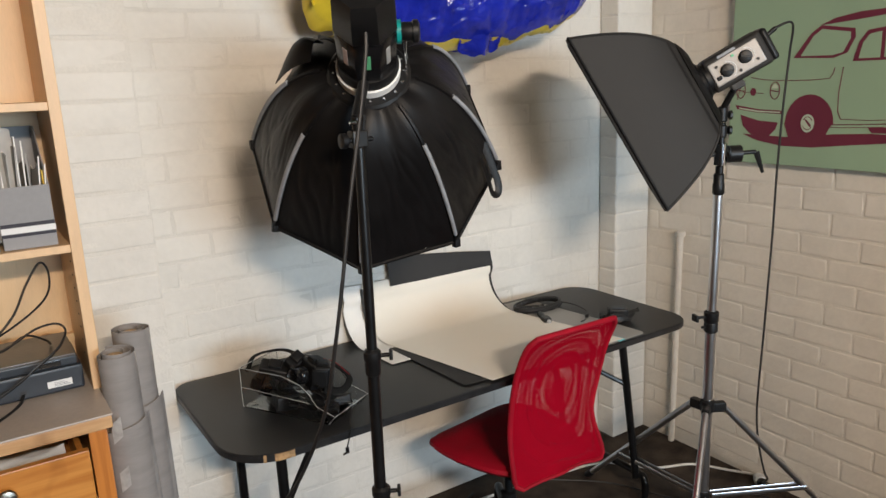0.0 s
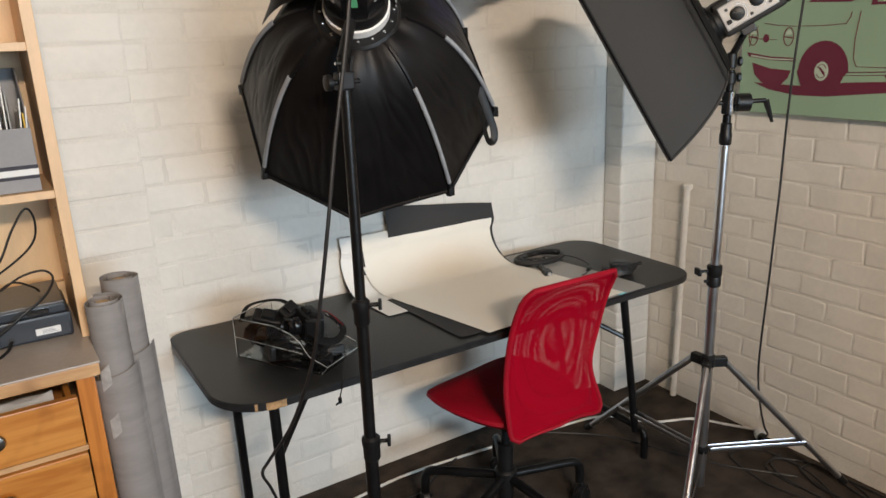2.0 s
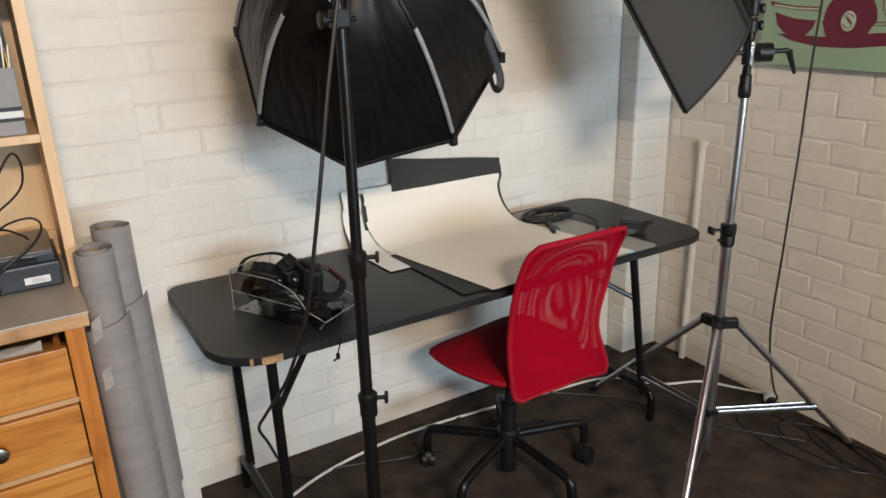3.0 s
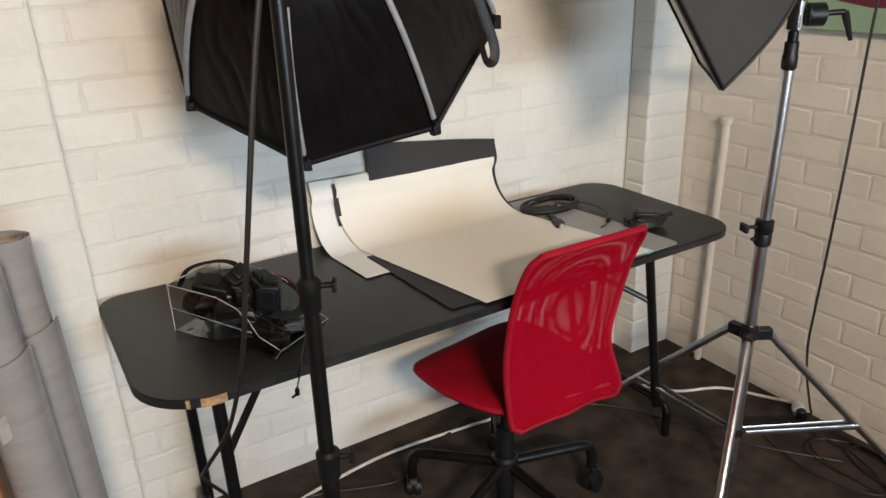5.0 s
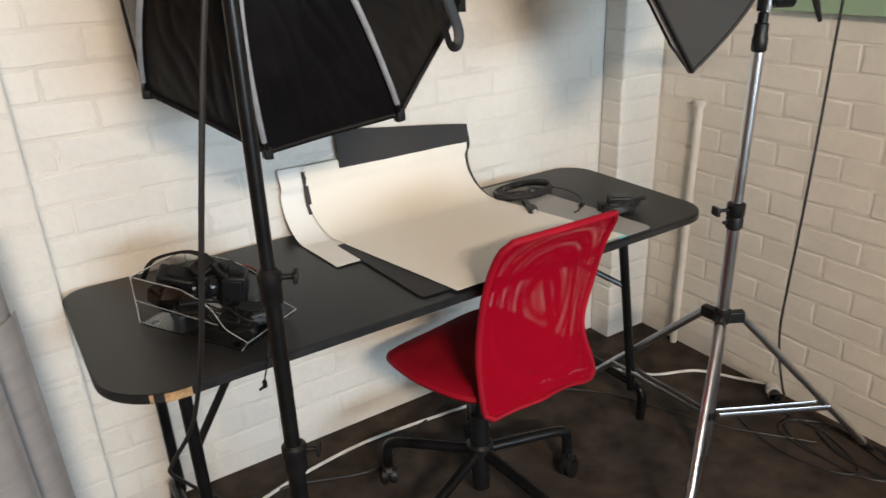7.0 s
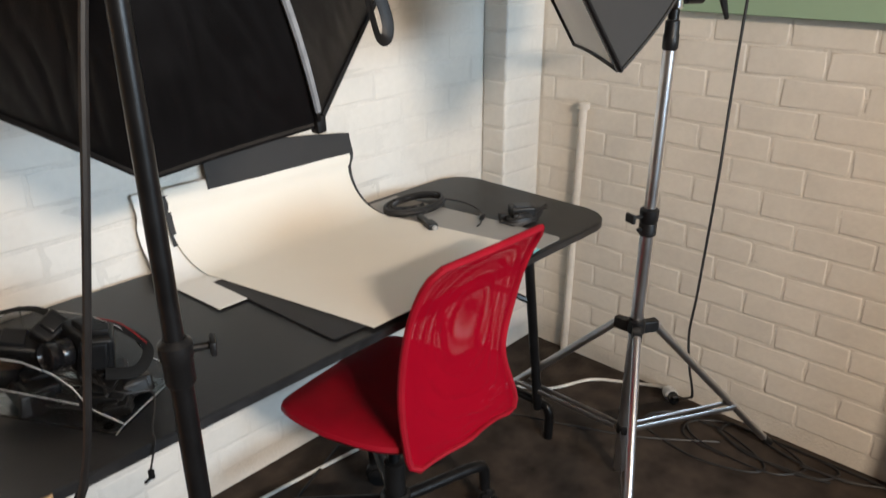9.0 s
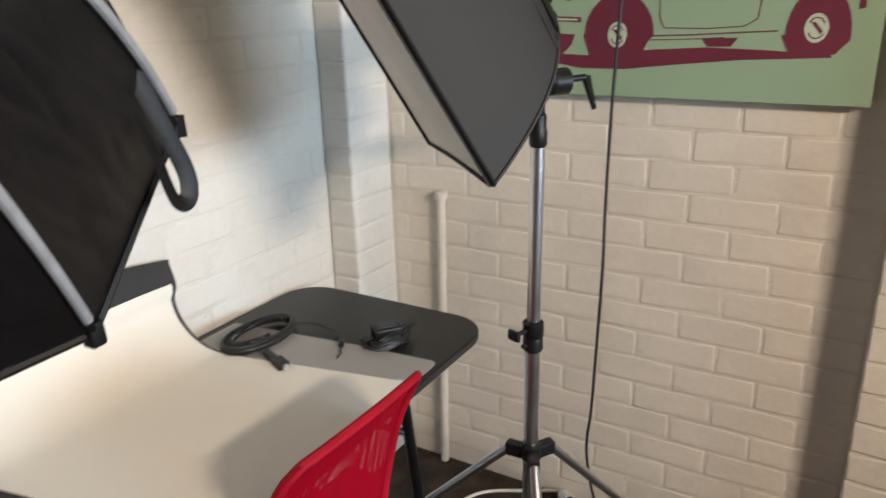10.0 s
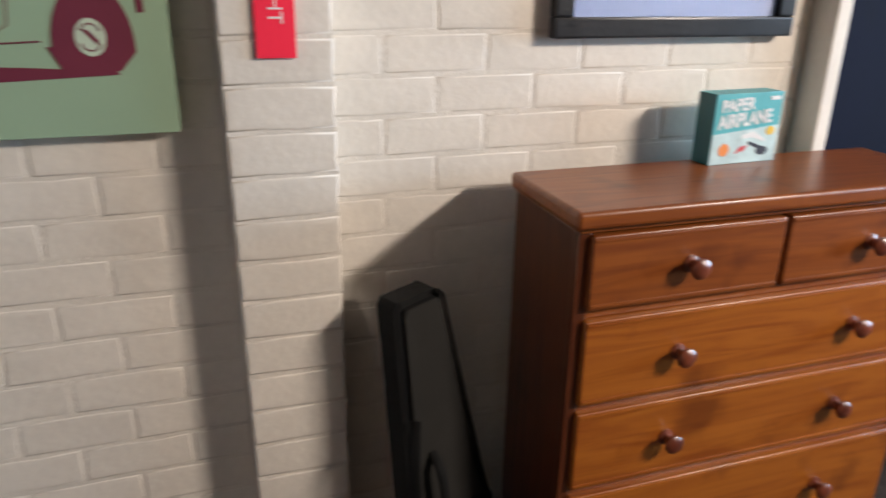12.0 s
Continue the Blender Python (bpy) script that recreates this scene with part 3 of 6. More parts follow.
camera_gear("lens_adapter", 0.105, 0.035, 0.010, 0, -12, -35, 0.07, 0.045, 0.03, "black lens adapter at the tray's open front")
camera_gear("camera", 0.050, 0.030, 0.062, -6, 4, -55, 0.06, 0.045, 0.062, "black camera body standing on other gear", 0.0)
camera_gear("remote_trigger", 0.115, -0.035, 0.010, 0, -10, 25, 0.055, 0.03, 0.02, "small black trigger in the tray")
M_TRAY = pose(1.820, 2.703, TZ, 0, 0, -60.3)


def tray_cable(seed, n, label, r=0.0028, material=CABLE):
    rnd = random.Random(seed)
    pts = [M_TRAY @ Vector((rnd.uniform(-0.13, 0.12), rnd.uniform(-0.07, 0.07), rnd.uniform(0.015, 0.085) * (1 if k % 2 else 0.7))) for k in range(n)]
    tagged(link_mesh("cable", tube(pts, r, 6, 6), material), label, "cable", "cables in the tray")


for sd in (3, 11, 19, 27, 35):
    tray_cable(sd, 9, "tangled black cable in the clear tray")
strap = [M_TRAY @ Vector(q) for q in ((-0.05, 0.03, 0.11), (0.0, 0.085, 0.105), (0.06, 0.083, 0.10), (0.115, 0.072, 0.075), (0.12, 0.03, 0.055), (0.08, 0.0, 0.06))]
st = tagged(link_mesh("camera_strap", tube(strap, 0.010, 6, 6, 0.14), BAG_BLACK), "black camera strap with a red edge", "strap")
part("red_edge", tube([q + Vector((0, 0, 0.009)) for q in strap[1:4]], 0.0013, 6, 6, 0.6), RED_STRAP, st)
strap2 = [M_TRAY @ Vector(q) for q in ((-0.15, -0.05, 0.10), (-0.165, 0.0, 0.124), (-0.14, 0.05, 0.128), (-0.09, 0.06, 0.132), (-0.04, 0.05, 0.124), (0.0, 0.04, 0.12))]
tagged(link_mesh("camera_strap", tube(strap2, 0.007, 6, 6, 0.2), BAG_BLACK), "narrow black strap over the tray's rim", "strap")
lead = [M_TRAY @ Vector(q) for q in ((0.06, -0.02, 0.06), (0.13, -0.03, 0.05), (0.166, 0.0, 0.036))] + [Vector(q) for q in ((1.868, 2.500, 0.752), (1.860, 2.478, 0.744), (1.850, 2.473, 0.722), (1.842, 2.472, 0.700))]
ld = tagged(link_mesh("plug_lead", tube(lead, 0.0018, 6, 6), CABLE), "thin lead with a plug hanging over the table edge", "cable")
part("plug", join(rod(lead[-1], lead[-1] + Vector((0, 0, -0.016)), 0.005), rod(lead[-1] + Vector((0, 0, -0.013)), lead[-1] + Vector((-0.014, -0.004, -0.015)), 0.0028)), BLACK_PLASTIC, ld)

# ---- coiled sync cable and charger on the table ----
coil = []
for k in range(5 * 70):
    a = 2 * math.pi * k / 70
    loop = k / 70
    coil.append(Vector((2.905 + (0.104 - 0.003 * math.sin(loop)) * math.cos(a - 0.5), 2.945 + 0.058 * math.sin(a - 0.5) + 0.006 * math.sin(loop * 3), TZ + 0.009 + 0.0045 * loop * 0.9)))
spiral = []
for i, p in enumerate(coil[:int(3.4 * 70)]):
    spiral.append(p)
sc = tagged(link_mesh("spiral_cable", tube(spiral, 0.0058, 8), CABLE), "coiled black spiral cable lying on the table", "cable")
for k in range(3):
    wound = []
    for j in range(0, 560):
        a = 2 * math.pi * j / 560 * 1.0
        if k and not 0.3 < a < 5.2:
            continue
        c0 = Vector((2.905 + (0.104 - 0.011 * k) * math.cos(a - 0.5), 2.945 + (0.058 - 0.010 * k) * math.sin(a - 0.5), TZ + 0.010 + 0.006 * k))
        rad = (c0 - Vector((2.905, 2.945, c0.z))).normalized()
        b = j * 2 * math.pi / 8
        wound.append(c0 + rad * 0.0062 * math.cos(b) + Vector((0, 0, 0.0062 * math.sin(b) + 0.001)))
    part("winding", tube(wound, 0.0019, 5), CABLE, sc)
part("tail", tube([(2.985, 2.915, TZ + 0.02), (3.02, 2.86, TZ + 0.012), (3.005, 2.78, TZ + 0.008), (2.94, 2.72, TZ + 0.007), (2.90, 2.70, TZ + 0.011)], 0.0022, 6, 6), CABLE, sc)
part("inline_bead", lathe([(0.003, 0), (0.007, 0.005), (0.007, 0.03), (0.003, 0.036)], 12, along((2.985, 2.752, TZ + 0.0085), (2.94, 2.722, TZ + 0.008))), BLACK_PLASTIC, sc)
part("plug", join(rod((2.84, 2.86, TZ + 0.014), (2.818, 2.805, TZ + 0.013), 0.011), box(-0.014, 0.014, -0.022, 0.022, 0.002, 0.024, 0.005, 2, pose(2.815, 2.795, TZ, 0, 0, -22))), BLACK_PLASTIC, sc)
part("plug_face", rod((2.81, 2.776, TZ + 0.013), (2.807, 2.768, TZ + 0.013), 0.008), PAPER_GREY, sc)
ch = thing("charger", (3.035, 2.652, TZ), "black charger lying on a coil of its cable", "charger", rz=-38)
part("body", box(-0.035, 0.035, -0.024, 0.024, 0.018, 0.048, 0.006, 3), BLACK_PLASTIC, ch)
part("face", box(-0.022, 0.022, -0.016, 0.016, 0.0475, 0.050, 0.001), PRINTER, ch)
for k in range(8):
    ring = [((0.050 + 0.006 * math.sin(k * 2.3)) * math.cos(2 * math.pi * j / 24) + 0.006 * k - 0.012, 0.032 * math.sin(2 * math.pi * j / 24 + 0.2 * k) - 0.008, 0.006 + 0.0040 * k + 0.003 * math.sin(j + k)) for j in range(25)]
    part("cable_loop", tube(ring, 0.0032, 6, 2), CABLE, ch)
part("plug", box(-0.065, -0.035, -0.012, 0.012, 0.006, 0.028, 0.004), BLACK_PLASTIC, ch)

# ---- red office chair ----
chair = thing("office_chair", (2.498, 2.640, 0), "red mesh-backed office swivel chair on black castors at the table", "chair", rz=9)


def seat_f():
    bm = bmesh.new()
    rows = 14
    layers = []
    for z, k in ((0.420, 0.86), (0.425, 0.96), (0.436, 1.0), (0.447, 0.985), (0.455, 0.9), (0.453, 0.6), (0.450, 0.25)):
        ring = []
        for j in range(40):
            a = 2 * math.pi * j / 40
            c, s = math.cos(a), math.sin(a)
            e = 0.55
            x = 0.225 * math.copysign(abs(c) ** e, c) * k
            y = 0.215 * math.copysign(abs(s) ** e, s) * k
            drop = -0.03 * max(0, (y - 0.12) / 0.1) ** 2 + 0.012 * (abs(x) / 0.22) ** 2
            ring.append(bm.verts.new((x * (1 - 0.12 * (y < 0) * abs(y) / 0.2), y + 0.005, z + drop)))
        layers.append(ring)
    for a, b in zip(layers, layers[1:]):
        for k in range(40):
            bm.faces.new((a[k], a[(k + 1) % 40], b[(k + 1) % 40], b[k]))
    bm.faces.new(layers[0][::-1])
    bm.faces.new(layers[-1])
    return bm


part("seat", seat_f(), RED_VINYL, chair)


def back_point(u, v):
    """u across from -1 to 1, v up from 0 to 1; waisted, the top flares back, the sides wrap forward."""
    half = 0.184 - 0.012 * v - math.exp(-((v - 0.33) / 0.2) ** 2) * (0.034 if u > 0 else -0.006) * abs(u)
    z = 0.398 + 0.505 * v + 0.004 * (1 - u * u) * v + 0.035 * (1 - u * u) * (1 - v) ** 6
    y = -0.262 + 0.035 * math.sin(math.pi * v) - 0.045 * v ** 5 + 0.030 * u * u * (1 - 0.7 * v)
    low = max(0, 1 - v / 0.38)
    y += 0.0045 * low * math.sin(13 * (u * 0.5 + v * 1.5) + 2.5 * noise.noise(Vector((u * 1.5, v * 3, 4)))) * (1 - u * u) ** 0.5
    a, x, b = radians(-10), half * u, y + 0.26
    return Vector((math.cos(a) * x - math.sin(a) * b, math.sin(a) * x + math.cos(a) * b - 0.26, z))


def corner_cut(u, v):
    if v > 0.9:
        t = (v - 0.9) / 0.1
        return u * (1 - 0.13 * (1 - math.sqrt(max(0, 1 - t * t))))
    if v < 0.09:
        t = (0.09 - v) / 0.09
        return u * (1 - 0.14 * (1 - math.sqrt(max(0, 1 - t * t))))
    return u


back_sheet = grid_sheet(lambda a, b: back_point(corner_cut(a * 2 - 1, b), b), 32, 44, 0)
part("backrest", back_sheet, RED_MESH, chair, "red mesh cloth stretched over the back")
front_sheet = grid_sheet(lambda a, b: back_point(corner_cut(a * 2 - 1, b), b) + Vector((0, 0.030 * math.sin(math.pi * a) * math.sin(math.pi * b) + 0.003, 0)), 24, 30, 0)
part("back_lining", front_sheet, RED_MESH, chair)
rim = [back_point(corner_cut(-1, k / 24), k / 24) for k in range(25)] + [back_point(corner_cut(-1 + 2 * k / 20, 1), 1) for k in range(1, 20)] + [back_point(corner_cut(1, 1 - k / 24), 1 - k / 24) for k in range(25)]
part("back_frame", tube(rim, 0.0085, 8), RED_VINYL, chair)
hem = [back_point(corner_cut(-1 + 2 * k / 20, 0), 0) for k in range(21)]
part("hem", tube(hem, 0.006, 8), RED_VINYL, chair)
part("back_bracket", tube([(0.0, -0.02, 0.395), (0.0, -0.15, 0.385), (0.0, -0.195, 0.40), (0.0, -0.205, 0.50)], 0.018, 8, 5, 0.35, (1, 0, 0)), BLACK_PLASTIC, chair)
part("lever", tube([(0.06, -0.05, 0.395), (0.17, -0.15, 0.385), (0.205, -0.185, 0.39)], 0.011, 8, 4, 0.5), BLACK_PLASTIC, chair)
part("mechanism", box(-0.11, 0.05, -0.13, 0.06, 0.375, 0.408, 0.012), BLACK_PLASTIC, chair)
base_m = Matrix.Translation((-0.062, -0.062, 0))
part("gas_lift", lathe([(0.02, 0.045), (0.026, 0.05), (0.026, 0.30), (0.021, 0.302), (0.014, 0.304), (0.014, 0.38)], 20, base_m), BLACK_PLASTIC, chair)
part("hub", lathe([(0.03, 0.155), (0.038, 0.16), (0.038, 0.20), (0.03, 0.208)], 20, base_m), BLACK_PLASTIC, chair)
for k in range(5):
    a = radians(123 + 72 * k)
    c, s = math.cos(a), math.sin(a)
    R = 0.285
    part("base_arm", tube([Vector(q) + base_m.translation for q in ((0.03 * c, 0.03 * s, 0.178), (0.12 * c, 0.12 * s, 0.172), (0.22 * c, 0.22 * s, 0.166), (0.265 * c, 0.265 * s, 0.158), (0.281 * c, 0.281 * s, 0.135), (0.285 * c, 0.285 * s, 0.075))], 0.0155, 10, 4), BLACK_STEEL, chair)
    m = base_m @ pose(R * c + 0.012 * s, R * s - 0.012 * c, 0, 0, 0, math.degrees(a) + 35 * (k - 2))
    cast = part("castor", join(lathe([(0.012, -0.022), (0.028, -0.021), (0.0285, -0.006), (0.02, -0.004)], 20, m @ pose(0, 0, 0.0285, 90, 0, 0)), lathe([(0.02, 0.004), (0.0285, 0.006), (0.028, 0.021), (0.012, 0.022)], 20, m @ pose(0, 0, 0.0285, 90, 0, 0))), BLACK_PLASTIC, chair)
    part("castor_hood", join(lathe([(0.026, -0.013), (0.0305, -0.01), (0.0305, 0.01), (0.026, 0.013)], 16, m @ pose(0.006, 0, 0.037, 90, 0, 0)), rod(m @ Vector((-0.0, 0, 0.05)), m @ Vector((0, 0, 0.08)), 0.008)), BLACK_PLASTIC, cast)

# ---- octagonal softbox on the black stand ----
PX, PY = 1.800, 2.210
stand = thing("light_stand", (PX, PY, 0), "tall black light stand beside the table", "light stand")
part("lower_tube", rod((-0.004, 0, 0.10), (-0.002, 0, 0.72), 0.0155, 16), BLACK_STEEL, stand)
part("middle_tube", rod((-0.002, 0, 0.72), (0.0, 0, 1.05), 0.0135, 16), BLACK_STEEL, stand)
part("upper_tube", rod((0.0, 0, 1.05), (0.002, 0, 1.50), 0.0115, 16), BLACK_STEEL, stand)
for z, r in ((0.675, 0.0195), (1.005, 0.0175)):
    col = part("collar", lathe([(r - 0.003, z - 0.005), (r, z), (r, z + 0.03), (r + 0.002, z + 0.034), (r + 0.002, z + 0.05), (r - 0.004, z + 0.056)], 20), BLACK_PLASTIC, stand)
    part("knob", join(rod((0, 0, z + 0.04), (0.034, -0.018, z + 0.04), 0.005), box(-0.004, 0.004, -0.014, 0.014, -0.009, 0.009, 0.003, 2, pose(0.036, -0.019, z + 0.04, 0, 0, -28))), BLACK_PLASTIC, col)
for k in range(3):
    a = radians(20 + 120 * k)
    c, s = math.cos(a), math.sin(a)
    leg = part("leg", rod((0.03 * c, 0.03 * s, 0.31), (0.27 * c, 0.27 * s, 0.018), 0.008), BLACK_STEEL, stand)
    part("rubber_foot", rod((0.262 * c, 0.262 * s, 0.026), (0.282 * c, 0.282 * s, 0.0), 0.0105), BLACK_PLASTIC, leg)
    part("strut", rod((0.02 * c, 0.02 * s, 0.13), (0.15 * c, 0.15 * s, 0.166), 0.005), BLACK_STEEL, stand)
part("leg_hub", lathe([(0.02, 0.285), (0.032, 0.29), (0.032, 0.325), (0.02, 0.335)], 18), BLACK_PLASTIC, stand)
part("spigot", lathe([(0.008, 1.49), (0.013, 1.50), (0.0135, 1.512), (0.0105, 1.515), (0.0105, 1.558), (0.006, 1.562)], 16), BLACK_STEEL, stand)
part("bracket", join(box(-0.017, 0.017, -0.015, 0.015, 1.497, 1.532, 0.004), rod((-0.04, -0.004, 1.513), (0.032, -0.004, 1.513), 0.005), lathe([(0.008, 0), (0.0155, 0.002), (0.0155, 0.013), (0.011, 0.015)], 18, along((-0.028, -0.006, 1.513), (-0.05, -0.006, 1.513)))), BLACK_PLASTIC, stand, "black tilt bracket with a silver knob")
part("pin", rod((-0.022, -0.012, 1.548), (0.0, -0.012, 1.548), 0.004), CHROME, stand)

OC, ON = Vector((2.030, 2.569, 1.439)), Vector((0.3935, 0.7165, -0.576)).normalized()
OA = ON.cross(Vector((0, 0, 1))).normalized()
OB = OA.cross(ON)
OR, OD, OK = 0.322, 0.36, 2.991
octa = thing("octagonal_softbox", tuple(OC - ON * OD), "large black octagonal softbox with grey piping, facing the wall", "softbox")
OM = octa.matrix_world.inverted()


def oct_point(k, s, dip=0.0):
    """On rib k, s from the ring (0) to the rim (1); ribs bow outward."""
    a = OK + k * math.pi / 4
    r = 0.062 + (OR - 0.062) * (s ** 0.72)
    d = -OD + OD * (0.10 * s + 0.90 * s ** 1.75)
    return OM @ (OC + ON * d + (OA * math.cos(a) + OB * math.sin(a)) * (r - dip))


for k in range(8):
    def panel(u, v, k=k):
        p, q = oct_point(k, v), oct_point(k + 1, v)
        w = p.lerp(q, u)
        mid = oct_point(k + 0.5, v)
        w = w.lerp(mid, math.sin(math.pi * u) * 0.10 * (1 - v) ** 0.5)
        edge = math.sin(math.pi * u) ** 0.5 * math.sin(math.pi * min(1, v * 1.02)) ** 0.5
        fold = noise.noise(Vector((u * 2.2 + k * 3.7, v * 1.6, k))) * 0.016 * edge
        crease = 1 - abs(noise.noise(Vector((u * 7 - 3.2 * v + k * 5.1, v * 3.0 + u, 7 + k))))
        fold += 0.022 * (crease ** 6 - 0.4) * edge * max(0, v - 0.25)
        fine = 1 - abs(noise.noise(Vector((u * 15 + 6 * v, v * 5 - k, 21 + k))))
        fold += 0.009 * (fine ** 8 - 0.3) * edge * max(0, v - 0.45)
        return w + (OM.to_3x3() @ ON) * fold
    part("panel", grid_sheet(panel, 44, 44, 0), NYLON, octa)
    pts = [oct_point(k, 0.08 + 0.92 * j / 20) for j in range(21)]
    part("rib_sleeve", tube(pts, 0.0052, 6), NYLON, octa)
    pip = [oct_point(k, 0.34 + 0.60 * j / 16, -0.0046) for j in range(17)]
    part("piping", tube(pip, 0.0052, 8), PIPING, octa, "light grey piping")
    tipv = oct_point(k, 1.0)
    part("tip_pocket", lump(0.017, 0.017, 0.026, k, 0.2, Matrix.Translation(tipv - Vector((0, 0, 0.012)))), NYLON, octa)
    part("rim_edge", tube([oct_point(k, 1.0), oct_point(k, 1.0).lerp(oct_point(k + 1, 1.0), 0.5) - (OM.to_3x3() @ ON) * 0.004, oct_point(k + 1, 1.0)], 0.005, 6, 4), NYLON, octa)
face = bmesh.new()
fc = face.verts.new(OM @ (OC - ON * 0.02))
fr = [face.verts.new(oct_point(k, 0.985)) for k in range(8)]
for k in range(8):
    face.faces.new((fc, fr[k], fr[(k + 1) % 8]))
part("diffuser", face, DIFFUSER, octa, "white diffuser cloth")
# the open flap of cloth near the ring
part("flap", grid_sheet(lambda u, v: oct_point(7.25 + 0.55 * u, 0.16 + 0.40 * v) - (OM.to_3x3() @ ON) * (0.05 * math.sin(math.pi * u) * math.sin(math.pi * (0.25 + 0.75 * v)) + 0.012), 8, 8, 0.002), NYLON, octa)
sp = [OM @ Vector(q) for q in ((2.190, 2.335, 1.495), (2.206, 2.328, 1.465), (2.222, 2.320, 1.415), (2.236, 2.313, 1.368), (2.232, 2.310, 1.342), (2.216, 2.311, 1.344), (2.205, 2.318, 1.395), (2.194, 2.330, 1.44))]
part("strap_loop", tube(sp, 0.0095, 6, 8, 0.12, (0.3, 0.9, 0)), NYLON, octa, "black webbing strap loop")
RING = OC - ON * OD
mr = along(tuple(RING + ON * 0.012), tuple(RING - ON))
part("speed_ring", lathe([(0.05, -0.012), (0.088, -0.010), (0.092, -0.004), (0.092, 0.008), (0.086, 0.014), (0.06, 0.016), (0.05, 0.010)], 36, OM @ mr), BLACK_PLASTIC, octa)
for k in range(16):
    a = 2 * math.pi * k / 16
    part("bolt", lathe([(0.003, 0), (0.003, 0.004), (0.002, 0.005)], 8, OM @ mr @ Matrix.Translation((0.077 * math.cos(a), 0.077 * math.sin(a), 0.013))), CHROME, octa)

head = new("studio_flash")
head.matrix_world = mr @ Matrix.Translation((0, 0, 0.014)) @ pose(0, 0, 0, 0, 0, 0)
tagged(head, "black studio flash head with teal collar on the octagonal softbox", "flash head")
part("collar", lathe([(0.05, 0), (0.069, 0.002), (0.070, 0.022), (0.06, 0.026)], 36), WHITE_PLASTIC, head, "white locking collar")
part("front_band", lathe([(0.05, 0.016), (0.0655, 0.018), (0.0665, 0.03), (0.064, 0.05), (0.055, 0.052)], 36), BLACK_PLASTIC, head)


def octo_body(z0, z1, w0, w1, bevel):
    bm = bmesh.new()
    rings = []
    for z, w in ((z0, w0 * 0.97), (z0 + 0.004, w0), (z1 - 0.012, w1), (z1, w1 * 0.9)):
        rings.append([bm.verts.new((x * w, y * w, z)) for x, y in rounded(-1, 1, -1, 1, 0.586, 1)])
    n = len(rings[0])
    for a, b in zip(rings, rings[1:]):
        for k in range(n):
            bm.faces.new((a[k], a[(k + 1) % n], b[(k + 1) % n], b[k]))
    bm.faces.new(rings[0][::-1])
    bm.faces.new(rings[-1])
    return bm


part("body", octo_body(0.032, 0.165, 0.059, 0.061, 0.01), GLOSS_BLACK, head)
part("rear_housing", octo_body(0.166, 0.265, 0.0625, 0.059, 0.01), BLACK_PLASTIC, head)
# which side of the body faces the walker
inv = head.matrix_world.to_3x3().inverted()
toward = (inv @ Vector((-0.70, -1.33, -0.15)))
fa = math.degrees(math.atan2(toward.y, toward.x))


def on_head(w, z0, z1, ang, mat, nm, lab="", off=0.0600, h=0.0018):
    part(nm, box(off, off + h, -w / 2, w / 2, z0, z1, 0.0005, 1, pose(0, 0, 0, 0, 0, ang)), mat, head, lab)


quad = round(fa / 45) * 45
on_head(0.014, 0.092, 0.134, quad, LABEL_GREEN, "label", "green and cream printed label")
on_head(0.012, 0.090, 0.138, quad - 45, LABEL_PINK, "label", "pale pink printed label")
on_head(0.012, 0.088, 0.138, quad + 45, PAPER_GREY, "label", "silver framed rating label")
on_head(0.010, 0.0735, 0.1105, quad + 180, BLACK_PLASTIC, "vent")
side_a = quad + 90
part("tilt_joint", join(lathe([(0.016, 0), (0.024, 0.003), (0.024, 0.012)], 20, pose(0, 0, 0.13, 0, 0, side_a) @ pose(0.059, 0, 0, 0, 90, 0))), TEAL, head, "teal joint ring")
part("tilt_knob", lathe([(0.018, 0), (0.019, 0.002), (0.019, 0.022), (0.023, 0.024), (0.023, 0.034), (0.016, 0.038)], 20, pose(0, 0, 0.13, 0, 0, side_a) @ pose(0.071, 0, 0, 0, 90, 0)), BLACK_PLASTIC, head)
part("lock_lever", tube([pose(0, 0, 0, 0, 0, side_a) @ Vector(q) for q in ((0.082, 0.012, 0.115), (0.080, 0.012, 0.06), (0.083, 0.010, 0.02), (0.082, 0.004, -0.005))], 0.003, 8, 4), CHROME, head)
part("display", box(-0.02, 0.02, -0.012, 0.012, 0.2645, 0.2665, 0.001, 1, pose(0, 0, 0, 0, 0, quad)), PRINTER, head)
part("indicator", lathe([(0.004, 0), (0.004, 0.003)], 10, pose(0, 0, 0.265, 0, 0, quad) @ Matrix.Translation((0.03, 0.0, 0))), TEAL, head)
part("mount_stem", rod((0, 0, 0.04), head.matrix_world.inverted() @ Vector((PX, PY, 1.555)), 0.012), BLACK_PLASTIC, head)

rear = head.matrix_world @ Vector((0, 0, 0.26))
pc = [rear + Vector((0.03, -0.02, 0.02)), rear + Vector((0.06, -0.06, -0.01)), Vector((1.800, 2.13, 1.776)), Vector((1.789, 2.13, 1.684)), Vector((1.769, 2.13, 1.57)), Vector((1.735, 2.13, 1.41)), Vector((1.708, 2.13, 1.26)), Vector((1.688, 2.15, 1.11)), Vector((1.675, 2.20, 0.95)), Vector((1.668, 2.35, 0.74)), Vector((1.638, 2.46, 0.60)), Vector((1.640, 2.55, 0.51)), Vector((1.677, 2.62, 0.414)), Vector((1.76, 2.80, 0.20)), Vector((1.855, 2.95, 0.02)), Vector((2.02, 2.94, 0.006)), Vector((2.25, 2.86, 0.006)), Vector((2.40, 2.93, 0.006)), Vector((2.62, 3.02, 0.006))]
